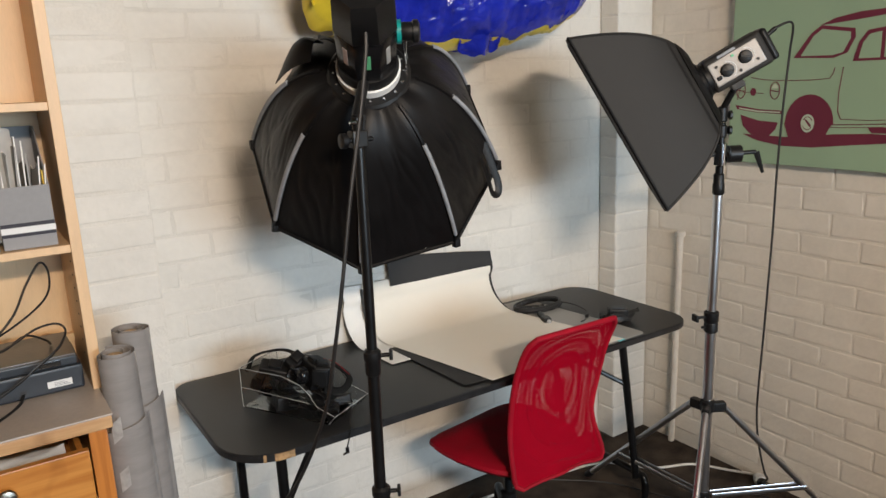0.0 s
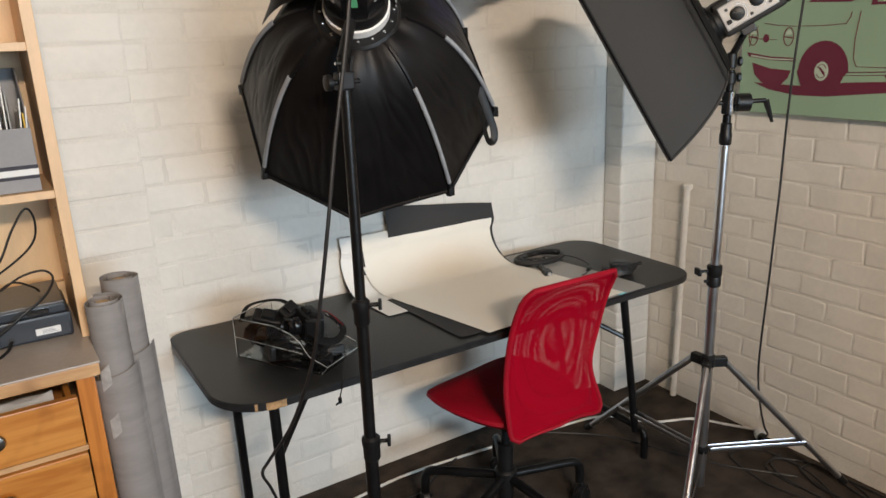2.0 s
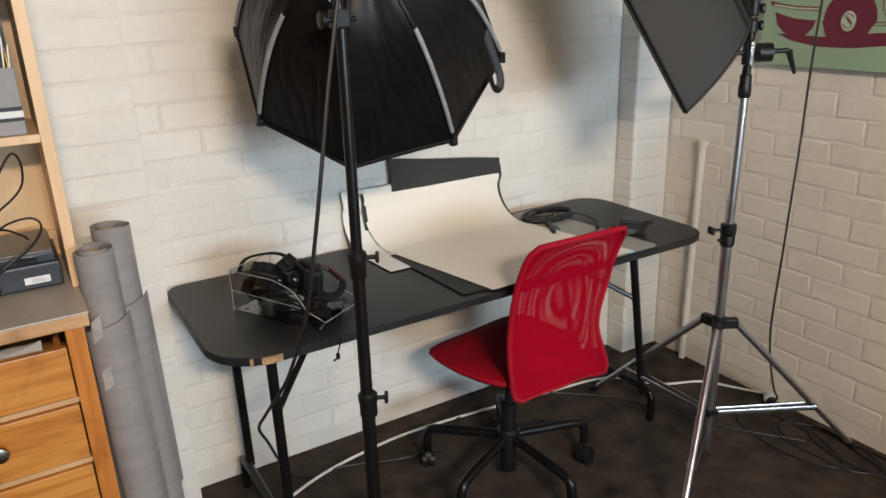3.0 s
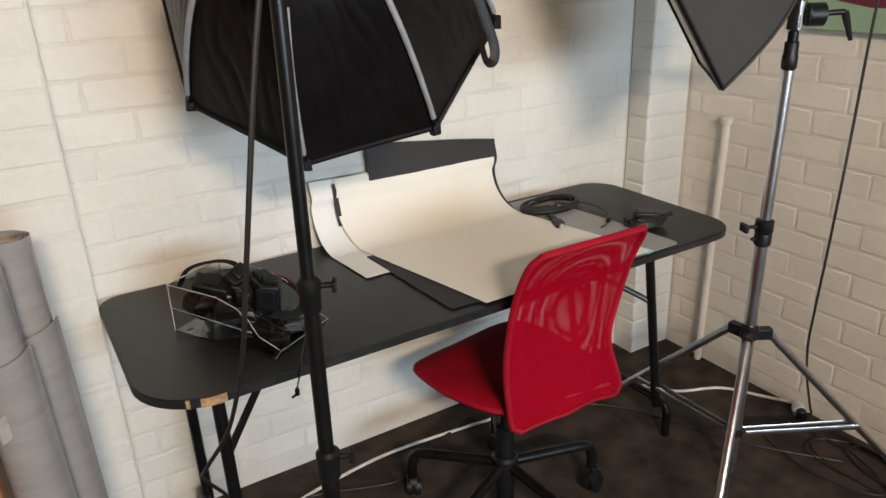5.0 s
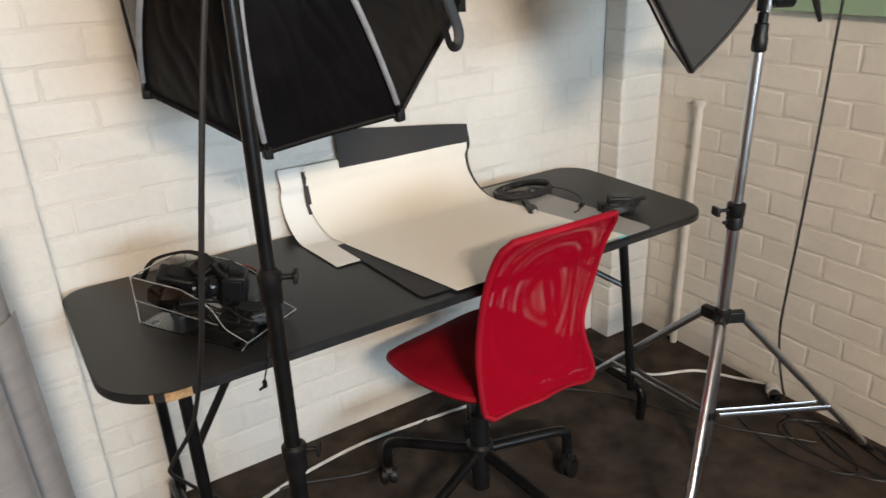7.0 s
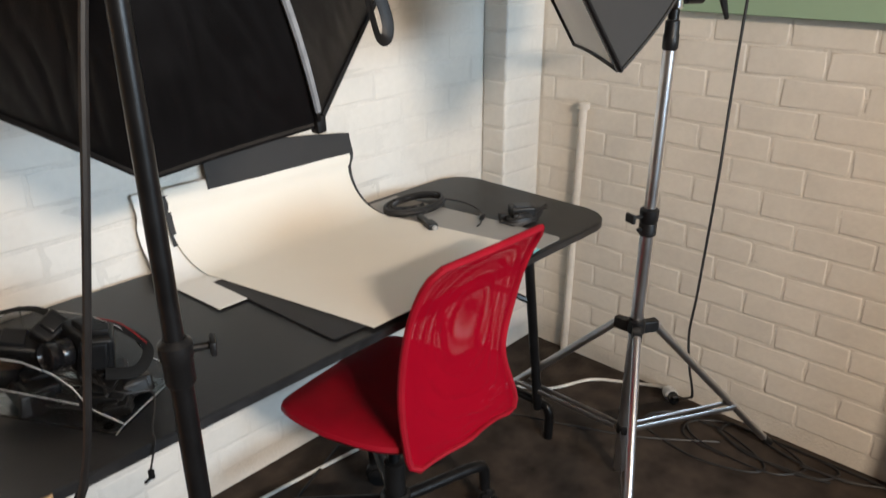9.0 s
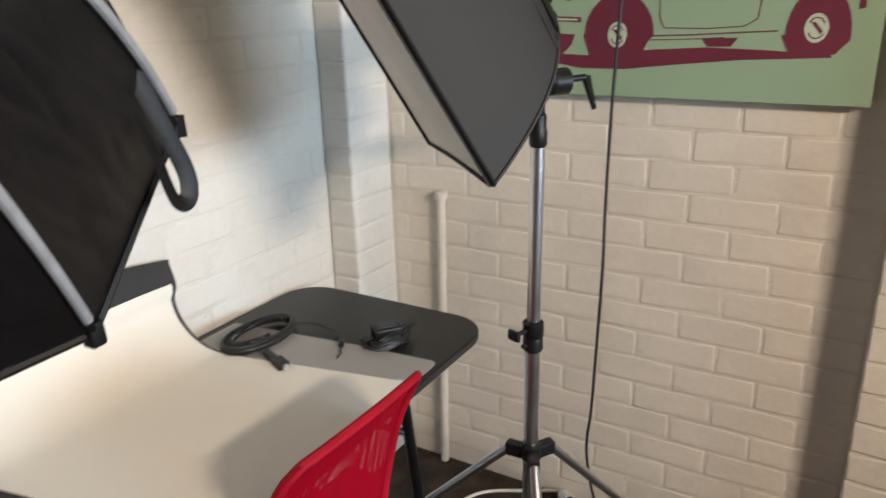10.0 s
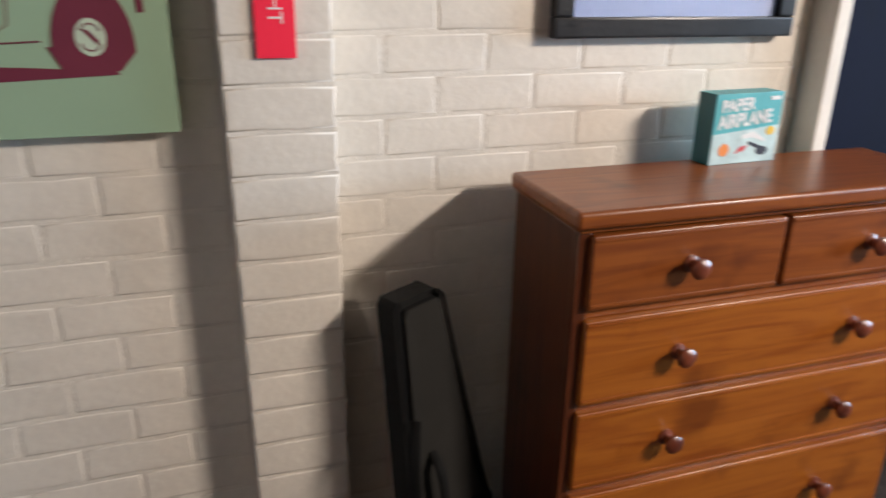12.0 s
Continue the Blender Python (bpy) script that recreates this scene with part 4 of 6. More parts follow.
tagged(link_mesh("power_cable", tube(pc, 0.0042, 8, 8), CABLE), "black power cable hanging from the flash to the floor", "cable")

# ---- rectangular softbox on the silver stand ----
SX, SY = 3.098, 2.300
st2 = thing("light_stand", (SX, SY, 0), "silver aluminium tripod light stand with black joints", "light stand")
part("lower_tube", rod((0.012, 0.01, 0.02), (0, 0, 0.80), 0.0175, 20), ALU, st2)
part("middle_tube", rod((0, 0, 0.80), (0.003, -0.003, 1.26), 0.0150, 20), ALU, st2)
part("upper_tube", rod((0.003, -0.003, 1.25), (0.004, -0.004, 1.46), 0.0125, 20), BLACK_STEEL, st2)
c1 = part("collar", lathe([(0.018, 0.775), (0.0225, 0.78), (0.0225, 0.805), (0.021, 0.81), (0.024, 0.815), (0.024, 0.845), (0.017, 0.85)], 22), BLACK_PLASTIC, st2)
part("knob", join(rod((0, 0, 0.83), (-0.052, 0.02, 0.83), 0.005), box(-0.005, 0.005, -0.016, 0.016, -0.012, 0.012, 0.004, 2, pose(-0.054, 0.021, 0.83, 0, 0, -20)), rod((0, 0, 0.795), (-0.032, 0.012, 0.795), 0.005)), BLACK_PLASTIC, c1)
part("collar", lathe([(0.015, 1.235), (0.0185, 1.24), (0.0185, 1.268), (0.0165, 1.273), (0.0165, 1.30), (0.0125, 1.303)], 20, Matrix.Translation((0.003, -0.003, 0))), BLACK_PLASTIC, st2)
hub2 = part("leg_hub", join(lathe([(0.018, 0.49), (0.0235, 0.494), (0.0235, 0.53), (0.018, 0.535)], 20), *[box(0.015, 0.062, -0.013, 0.013, 0.49, 0.523, 0.004, 2, pose(0, 0, 0, 0, 0, a)) for a in (92, -30, 211)]), BLACK_PLASTIC, st2)
low = part("brace_collar", lathe([(0.018, 0.155), (0.022, 0.158), (0.022, 0.18), (0.018, 0.183)], 18, Matrix.Translation((0.009, 0.008, 0))), BLACK_PLASTIC, st2)
for a, reach in ((92, 0.54), (-30, 0.52), (211, 0.52)):
    d = Vector((math.cos(radians(a)), math.sin(radians(a)), 0))
    n = Vector((-d.y, d.x, 0))
    top, foot = d * 0.055 + Vector((0, 0, 0.508)), d * reach + Vector((0, 0, 0.012))
    leg = part("leg", rod(top, foot, 0.0115, 16), ALU, st2)
    part("rubber_foot", rod(top.lerp(foot, 0.96), top.lerp(foot, 1.02), 0.0135), BLACK_PLASTIC, leg)
    mid = top.lerp(foot, 0.66)
    for s in (-1, 1):
        p, q = d * 0.028 + n * s * 0.011 + Vector((0.008, 0.007, 0.168)), mid + n * s * 0.0135
        part("brace", tube([p, q], 0.0085, 6, 0, 0.25, (n.x, n.y, 0)), ALU, st2)
    part("rivet", rod(mid - n * 0.017, mid + n * 0.017, 0.004), CHROME, leg)
part("clamp_body", join(lathe([(0.013, 1.325), (0.0195, 1.33), (0.0195, 1.395), (0.013, 1.40)], 20, Matrix.Translation((0.004, -0.004, 0)))), CHROME, st2, "bright metal clamp body")
part("grip_head", lathe([(0.018, 0), (0.027, 0.003), (0.027, 0.04), (0.018, 0.043)], 24, along((0.022, -0.016, 1.362), (0.075, -0.050, 1.362))), BLACK_PLASTIC, st2, "black grip head with holes")
for s, base, tip in ((-1, Vector((-0.045, 0.03, 1.362)), Vector((-0.066, 0.043, 1.30))), (1, Vector((0.098, -0.065, 1.366)), Vector((0.118, -0.078, 1.30)))):
    part("lever", join(rod((0.0, 0, 1.362), base, 0.007), tube([base, base.lerp(tip, 0.5), tip], [0.010, 0.008, 0.005], 8)), BLACK_PLASTIC, st2)
part("knuckle", join(lathe([(0.012, 1.415), (0.0165, 1.42), (0.0165, 1.45), (0.012, 1.455)], 18, Matrix.Translation((0.004, -0.004, 0))), lathe([(0.012, 1.462), (0.0155, 1.466), (0.0155, 1.505), (0.01, 1.51)], 18, Matrix.Translation((0.004, -0.004, 0))), lathe([(0.006, 0), (0.014, 0.004), (0.014, 0.012)], 7, along((0.018, -0.014, 1.437), (0.05, -0.035, 1.437))), lathe([(0.006, 0), (0.014, 0.004), (0.014, 0.012)], 7, along((0.018, -0.014, 1.483), (0.05, -0.035, 1.483)))), BLACK_PLASTIC, st2)

BN = Vector((-0.63, 0.60, -0.50)).normalized()
BU = (Vector((0, 0, 1)) - BN * BN.z).normalized()
BV = BU.cross(BN).normalized()
if BV.y < 0:
    BV = -BV
BL, BW, BD = 0.568, 0.40, 0.285
SAG = Vector((0, 0, -0.036))
TIP = Vector((2.800, 2.246, 1.231))
FC = TIP + BU * BL / 2 + BV * BW / 2
RC = FC - BN * BD + SAG
sbox = thing("rectangular_softbox", tuple(RC), "charcoal rectangular softbox with a white front cloth", "softbox")
SM = sbox.matrix_world.inverted()


def sb_point(a, s):
    """a: angle round the box in corner steps (0..4), s from the ring to the rim."""
    k = int(a) % 4
    f = a - int(a)
    corners = [(-1, -1), (1, -1), (1, 1), (-1, 1)]
    p, q = corners[k], corners[(k + 1) % 4]
    x, y = p[0] + (q[0] - p[0]) * f, p[1] + (q[1] - p[1]) * f
    grow = s ** 0.64
    w = 0.055 + (BW / 2 - 0.055) * grow
    h = 0.055 + (BL / 2 - 0.055) * grow
    pin = 1 - 0.03 * math.sin(math.pi * f) * s
    d = BD * (0.16 * s + 0.84 * s ** 1.65)
    return SM @ (RC - SAG * s + BN * d + BV * x * w * pin + BU * y * h * pin)


for k in range(4):
    def side(u, v, k=k):
        p = sb_point(k + 0.001 + 0.998 * u, v)
        return p + (SM.to_3x3() @ BN) * (0.006 * noise.noise(Vector((u * 3 + k * 5, v * 3, 1))) * math.sin(math.pi * u))
    part("panel", grid_sheet(side, 14, 16, 0), NYLON_GREY, sbox)
    part("edge_seam", tube([sb_point(k + 0.001, 0.05 + 0.95 * j / 16) for j in range(17)], 0.004, 6), NYLON_GREY, sbox)
    part("rim", tube([sb_point(k + 0.001 + 0.998 * j / 8, 1.0) for j in range(9)], 0.005, 6), NYLON, sbox)
    lipf = lambda u, v, k=k: sb_point(k + 0.001 + 0.998 * u, 1.0) + (SM.to_3x3() @ BN) * (0.009 * v)
    part("front_lip", grid_sheet(lipf, 10, 2, 0.001), NYLON_GREY, sbox)
part("diffuser", grid_sheet(lambda u, v: SM @ (FC + BN * 0.002 + BV * (u - 0.5) * BW * 0.985 + BU * (v - 0.5) * BL * 0.985 + BN * 0.004 * math.sin(math.pi * u) * math.sin(math.pi * v)), 10, 14, 0), DIFFUSER, sbox, "white front diffuser cloth")
for a, b in ((1.90, 0.80), (2.06, 0.80)):
    p = sb_point(a, b)
    part("toggle", tube([p, p - (SM.to_3x3() @ BN) * 0.012 + Vector((0, 0, 0.008)), p - (SM.to_3x3() @ BN) * 0.010 + Vector((0.022, -0.012, -0.014))], 0.004, 8, 3), NYLON, sbox)
part("ring_cover", tube([sb_point(j * 4 / 40 * 0.9999, 0.27) for j in range(41)], 0.0045, 6), NYLON, sbox)
part("skirt", grid_sheet(lambda u, v: sb_point(u * 3.999, 0.06 + 0.15 * v) - (SM.to_3x3() @ BN) * 0.006, 28, 3, 0.0015), NYLON, sbox)
fl = new("studio_flash")
BX = BU.cross(-BN).normalized()
axis_m = Matrix.Translation(RC) @ Matrix((BX, BU, -BN)).transposed().to_4x4()
fl.matrix_world = axis_m
tagged(fl, "grey studio flash head with two black dials on the rectangular softbox", "flash head")
part("bayonet", lathe([(0.04, -0.012), (0.058, -0.010), (0.060, 0.012), (0.052, 0.018), (0.052, 0.03)], 28), BLACK_PLASTIC, fl)
part("body", box(-0.048, 0.048, -0.052, 0.052, 0.024, 0.205, 0.014, 3), NYLON_GREY, fl)
part("end_cap", box(-0.046, 0.046, -0.050, 0.050, 0.198, 0.222, 0.012, 3), BLACK_PLASTIC, fl)
cpan = part("control_panel", box(-0.0505, -0.047, -0.036, 0.036, 0.034, 0.185, 0.003), SILVER_PANEL, fl, "silver grey control panel")
for z in (0.078, 0.138):
    d = part("dial", lathe([(0.019, 0), (0.0195, 0.002), (0.018, 0.009), (0.016, 0.010)], 24, pose(-0.0505, 0.004 if z > 0.1 else -0.004, z, 0, -90, 0)), BLACK_PLASTIC, cpan)
    part("pointer", box(-0.0635, -0.0600, -0.003, 0.003, -0.016, 0.016, 0.001, 1, pose(0, 0.004 if z > 0.1 else -0.004, z, 35, 0, 0)), BLACK_PLASTIC, cpan)
    part("scale_mark", tube([(-0.0508, (0.004 if z > 0.1 else -0.004) + 0.0255 * math.cos(a), z + 0.0255 * math.sin(a)) for a in [0.2 + 0.25 * j for j in range(11)]], 0.0016, 5), WHITE_PLASTIC, cpan)
for y, z, m in ((0.026, 0.108, LABEL_GREEN), (-0.024, 0.11, BLACK_PLASTIC), (-0.02, 0.165, BLACK_PLASTIC), (0.02, 0.055, BLACK_PLASTIC)):
    part("button", lathe([(0.0045, 0), (0.0045, 0.003)], 10, pose(-0.0505, y, z, 0, -90, 0)), m, cpan)
part("switch", box(-0.053, -0.0505, -0.02, -0.008, 0.042, 0.056, 0.001), GLOSS_BLACK, cpan)
part("lettering", box(-0.0485, -0.0475, 0.038, 0.046, 0.07, 0.125, 0.0003, 1), PIPING, fl)
part("mount", join(box(-0.014, 0.014, -0.075, -0.05, 0.07, 0.11, 0.004), rod((0, -0.06, 0.09), fl.matrix_world.inverted() @ Vector((SX + 0.004, SY - 0.004, 1.50)), 0.010)), BLACK_PLASTIC, fl)
e0 = fl.matrix_world @ Vector((0, 0.02, 0.222))
cab2 = [e0, e0 - BN * 0.03 + Vector((0, 0, 0.008)), Vector((3.225, 2.16, 1.745)), Vector((3.245, 2.175, 1.66)), Vector((3.245, 2.185, 1.50)), Vector((3.25, 2.195, 1.30)), Vector((3.255, 2.20, 1.10)), Vector((3.24, 2.195, 0.93)), Vector((3.24, 2.20, 0.75)), Vector((3.238, 2.205, 0.58)), Vector((3.265, 2.222, 0.45)), Vector((3.268, 2.21, 0.35)), Vector((3.285, 2.195, 0.25)), Vector((3.40, 2.25, 0.15)), Vector((3.49, 2.32, 0.07)), Vector((3.525, 2.345, 0.034))]
fc2 = tagged(link_mesh("power_cable", tube(cab2, 0.0036, 8, 8), CABLE), "black power cable hanging from the grey flash head", "cable")
part("strain_relief", rod(e0, e0 - BN * 0.03 + Vector((0, 0, 0.008)), 0.007), BLACK_PLASTIC, fc2)
part("plug", lathe([(0.008, 0), (0.017, 0.006), (0.018, 0.03), (0.012, 0.032)], 18, along((3.525, 2.345, 0.030), (3.548, 2.362, 0.028))), BLACK_PLASTIC, fc2)

# ---- floor cables ----
wc = [(1.62, 2.80, 0.006), (1.80, 2.89, 0.006), (1.937, 2.944, 0.006), (2.11, 2.979, 0.006), (2.316, 2.995, 0.006), (2.63, 2.965, 0.006), (2.9, 2.93, 0.006), (3.188, 2.879, 0.006), (3.328, 2.72, 0.006), (3.48, 2.64, 0.006), (3.555, 2.52, 0.008), (3.585, 2.43, 0.02), (3.580, 2.398, 0.026)]
wcord = tagged(link_mesh("extension_cord", tube(wc, 0.0052, 8, 8), WHITE_CABLE), "white extension cord along the floor", "cable")
part("socket", lathe([(0.010, 0), (0.020, 0.006), (0.0225, 0.02), (0.0225, 0.042), (0.018, 0.044)], 20, along((3.578, 2.398, 0.026), (3.545, 2.362, 0.028))), WHITE_PLASTIC, wcord, "white socket end")
rnd = random.Random(5)
for k in range(5):
    cx, cy = 3.42 + 0.06 * k, 2.20 - 0.10 * k
    pts = []
    for j in range(13):
        a = 2 * math.pi * j / 9 + k
        pts.append((min(3.57, cx + (0.10 + 0.03 * rnd.random()) * math.cos(a) * 0.8), cy + (0.16 + 0.05 * rnd.random()) * math.sin(a), 0.004 + 0.003 * rnd.random() + 0.001 * k))
    tagged(link_mesh("floor_cable", tube(pts, 0.0034, 6, 7), CABLE), "loose loops of black cable on the carpet", "cable", "loose black floor cables")
tagged(link_mesh("floor_cable", tube([(2.72, 3.03, 0.05), (2.9, 2.93, 0.01), (3.1, 2.75, 0.006), (3.2, 2.55, 0.006), (3.3, 2.35, 0.006), (3.45, 2.15, 0.006)], 0.0036, 6, 8), CABLE), "black cable running under the table", "cable", "loose black floor cables")

# ---- painting of a small car ----
PB = 1.278
pic = thing("canvas_picture", (3.568, 2.60, PB), "sage green canvas with a maroon drawing of a small old car", "picture")
part("canvas", box(0.0, 0.034, -0.873, 0.0, 0.0, 0.61, 0.003, 2), SAGE, pic)


def flat_shape(pts, material, name, lift=0.0012, label=""):
    """A printed shape on the canvas: u to the right, v up."""
    m = Matrix(((0, 0, -1, 0), (-1, 0, 0, 0), (0, 1, 0, 0), (0, 0, 0, 1)))
    part(name, prism(pts, lift, m), material, pic, label)


def arc(u, v, ru, rv, a0, a1, n=14):
    return [(u + ru * math.cos(radians(a0 + (a1 - a0) * k / n)), v + rv * math.sin(radians(a0 + (a1 - a0) * k / n))) for k in range(n + 1)]


def line(pts, w, material=MAROON, name="drawn_line"):
    part(name, tube([(-0.0022 if name == "hub_detail" else -0.0004, -u, v) for u, v in pts], w, 6), material, pic)


flat_shape([(0.06, 0.106), (0.12, 0.084), (0.22, 0.068), (0.33, 0.068), (0.46, 0.082), (0.60, 0.095), (0.786, 0.103), (0.782, 0.109), (0.64, 0.118), (0.52, 0.122), (0.40, 0.116), (0.24, 0.100)], MAROON, "ground_shadow")
flat_shape(arc(0.312, 0.15, 0.086, 0.098, 0, 180) + [(0.222, 0.15), (0.245, 0.09), (0.30, 0.07), (0.36, 0.08), (0.385, 0.135)], MAROON, "front_wheel", 0.0016)
flat_shape(arc(0.752, 0.15, 0.064, 0.103, 0, 180) + [(0.68, 0.15), (0.70, 0.11), (0.75, 0.103), (0.79, 0.11), (0.816, 0.14)], MAROON, "rear_wheel", 0.0016)
for u, v in ((0.309, 0.150), (0.748, 0.165)):
    flat_shape(arc(u, v, 0.024, 0.031, 0, 330, 20), SAGE_PALE, "hub_cap", 0.0022)
    for a in (25, 205):
        line(arc(u, v, 0.017, 0.022, a, a + 125, 8), 0.0014, name="hub_detail")
    flat_shape([(u - 0.012, v + 0.013), (u - 0.003, v + 0.012), (u + 0.013, v - 0.006), (u + 0.009, v - 0.013)], MAROON, "hub_detail", 0.0028)
flat_shape([(0.243, 0.371), (0.300, 0.448), (0.335, 0.472), (0.445, 0.455), (0.449, 0.428), (0.426, 0.380), (0.381, 0.365)], MAROON, "windscreen", 0.0014)
flat_shape([(0.268, 0.376), (0.310, 0.440), (0.338, 0.460), (0.432, 0.445), (0.434, 0.425), (0.412, 0.382), (0.378, 0.374)], SAGE, "windscreen_glass", 0.0020)
flat_shape([(0.329, 0.472), (0.38, 0.492), (0.46, 0.505), (0.56, 0.508), (0.66, 0.495), (0.73, 0.455), (0.72, 0.448), (0.65, 0.478), (0.55, 0.490), (0.44, 0.480)], MAROON, "roof")
flat_shape([(0.446, 0.352), (0.462, 0.412), (0.487, 0.446), (0.56, 0.455), (0.615, 0.445), (0.625, 0.352)], MAROON, "side_window", 0.0014)
flat_shape([(0.464, 0.360), (0.474, 0.408), (0.494, 0.434), (0.53, 0.440), (0.53, 0.360)], SAGE, "side_window_glass", 0.0020)
flat_shape([(0.542, 0.360), (0.542, 0.441), (0.60, 0.436), (0.612, 0.360)], SAGE, "side_window_glass", 0.0020)
line([(0.084, 0.309), (0.14, 0.300), (0.20, 0.296), (0.30, 0.295), (0.374, 0.299), (0.386, 0.318), (0.389, 0.334)], 0.0014)
line([(0.417, 0.335), (0.408, 0.25), (0.410, 0.19), (0.422, 0.166), (0.52, 0.164), (0.60, 0.169), (0.628, 0.185), (0.634, 0.24), (0.634, 0.345)], 0.0013)
line([(0.38, 0.147), (0.48, 0.150), (0.58, 0.155), (0.672, 0.159)], 0.0017)
line([(0.384, 0.138), (0.45, 0.139), (0.56, 0.144)], 0.0012)
line([(0.06, 0.30), (0.04, 0.27), (0.03, 0.23)], 0.0012)
line([(0.73, 0.452), (0.79, 0.37), (0.82, 0.28), (0.818, 0.23)], 0.0013)
for u, v in ((0.044, 0.265), (0.180, 0.262)):
    part("headlight", tube([(-0.0004, -a, b) for a, b in arc(u, v, 0.018, 0.030, 0, 360, 20)], 0.0016, 6), MAROON, pic)
    flat_shape(arc(u, v, 0.012, 0.022, 20, 160, 8), SAGE_PALE, "headlight_glass", 0.0018)
    line([(u - 0.016, v), (u + 0.014, v - 0.004)], 0.002)
flat_shape(arc(0.095, 0.258, 0.011, 0.014, 0, 345, 14), MAROON, "badge", 0.0018)
line([(0.05, 0.258), (0.135, 0.252)], 0.0011)
flat_shape([(0.024, 0.211), (0.12, 0.196), (0.214, 0.192), (0.215, 0.180), (0.12, 0.184), (0.033, 0.196)], MAROON, "bumper", 0.0016)
flat_shape([(0.040, 0.202), (0.12, 0.191), (0.205, 0.188), (0.205, 0.184), (0.12, 0.186), (0.042, 0.197)], SAGE_PALE, "bumper_shine", 0.0022)
flat_shape([(0.048, 0.175), (0.06, 0.135), (0.09, 0.108), (0.13, 0.096), (0.165, 0.100), (0.19, 0.125), (0.199, 0.150), (0.12, 0.156)], MAROON, "lower_grille", 0.0014)
flat_shape([(0.511, 0.142), (0.525, 0.124), (0.576, 0.124), (0.590, 0.144)], MAROON, "sill_shadow", 0.0014)
flat_shape([(0.822, 0.262), (0.832, 0.262), (0.836, 0.205), (0.824, 0.203)], MAROON, "tail_light", 0.0014)

# ---- red hanging tag with lettering ----
tag = thing("red_tag", (3.505, 1.557, 1.41), "red cloth tag with white lettering hung on the pier", "tag")
part("cloth", box(-0.0015, 0.0015, -0.034, 0.034, 0, 0.26, 0.0008, 1), RED_TAG, tag)


def lettering(text, size, bold, turn, material, parent, wide=1.0):
    """Raised lettering of the built-in font as one mesh part, laid by the matrix turn."""
    curve = bpy.data.curves.new("lettering", "FONT")
    curve.body, curve.size, curve.extrude, curve.offset = text, size, 0.0004, bold
    curve.align_x, curve.align_y = "LEFT", "CENTER"
    tmp = bpy.data.objects.new("tmp", curve)
    scene.collection.objects.link(tmp)
    bpy.context.view_layer.update()
    mesh = bpy.data.meshes.new_from_object(tmp.evaluated_get(bpy.context.evaluated_depsgraph_get()))
    bpy.data.objects.remove(tmp)
    mesh.transform(turn @ Matrix.Diagonal((wide, 1, 1, 1)))
    mesh.materials.append(material)
    ob = new("lettering", mesh)
    ob.parent = parent


lettering("FLIGHT", 0.035, 0.0, Matrix(((0, 0, -1, -0.0022), (0, -1, 0, 0), (-1, 0, 0, 0.171), (0, 0, 0, 1))), TAG_WHITE, tag)

# ---- framed picture ----
fp = thing("framed_picture", (3.598, 0.705, 1.43), "black framed picture with a blue-grey mount", "picture frame")
FW, FH, B = 0.295, 0.46, 0.042
for nm, args in (("frame_bar", (-0.03, 0, -FW, FW, 0, B)), ("frame_bar", (-0.03, 0, -FW, FW, FH - B, FH)), ("frame_bar", (-0.03, 0, -FW, -FW + B, B, FH - B)), ("frame_bar", (-0.03, 0, FW - B, FW, B, FH - B))):
    part(nm, box(*args, 0.005, 2), FRAME_BLACK, fp)
part("mount", box(-0.012, -0.008, -FW + B, FW - B, B, FH - B), MAT_BLUE, fp, "blue-grey mount board")
part("bevel_line", box(-0.0135, -0.012, -FW + B + 0.035, FW - B - 0.035, B + 0.035, FH - B - 0.035), CREAM_LINE, fp)
part("print", box(-0.015, -0.0136, -FW + B + 0.042, FW - B - 0.042, B + 0.042, FH - B - 0.042), PHOTO, fp)
part("glass", box(-0.019, -0.0175, -FW + B, FW - B, B, FH - B), GLASS, fp).visible_shadow = False

# ---- chest of drawers ----
CY0, CY1, CX0, CX1, CZ = 0.185, 1.085, 3.25, 3.532, 1.172
chest = thing("chest_of_drawers", (CX0, CY0, 0), "red-brown stained pine chest of drawers with wooden knobs", "chest of drawers")
w, dpt = CY1 - CY0, CX1 - CX0
part("top", box(-0.012, dpt, -0.012, w + 0.012, CZ - 0.033, CZ, 0.009, 3), MAHOGANY_X, chest)
part("top_moulding", box(0.002, dpt, 0.002, w - 0.002, CZ - 0.043, CZ - 0.0335, 0.003), MAHOGANY_X, chest)
# sides, back and stiles carry painted-in shade: the darker copy of the pine
part("side_panel", box(0.012, dpt, w - 0.022, w - 0.004, 0.03, CZ - 0.044, 0.002), MAHOGANY_SHADE, chest)
part("side_panel", box(0.012, dpt, 0.004, 0.022, 0.03, CZ - 0.044, 0.002), MAHOGANY_SHADE, chest)
part("back_panel", box(dpt - 0.008, dpt - 0.002, 0.022, w - 0.022, 0.03, CZ - 0.044), MAHOGANY_SHADE, chest)
part("stile", box(0.008, 0.03, w - 0.03, w - 0.003, 0.03, CZ - 0.044, 0.003), MAHOGANY_SHADE, chest)
part("stile", box(0.008, 0.03, 0.003, 0.03, 0.03, CZ - 0.044, 0.003), MAHOGANY_SHADE, chest)
part("plinth", box(0.0, dpt, 0.0, w, 0.0, 0.07, 0.006), MAHOGANY_X, chest)
rows = [(0.980, 1.125, 2), (0.778, 0.958, 1), (0.582, 0.760, 1), (0.345, 0.562, 1), (0.085, 0.325, 1)]
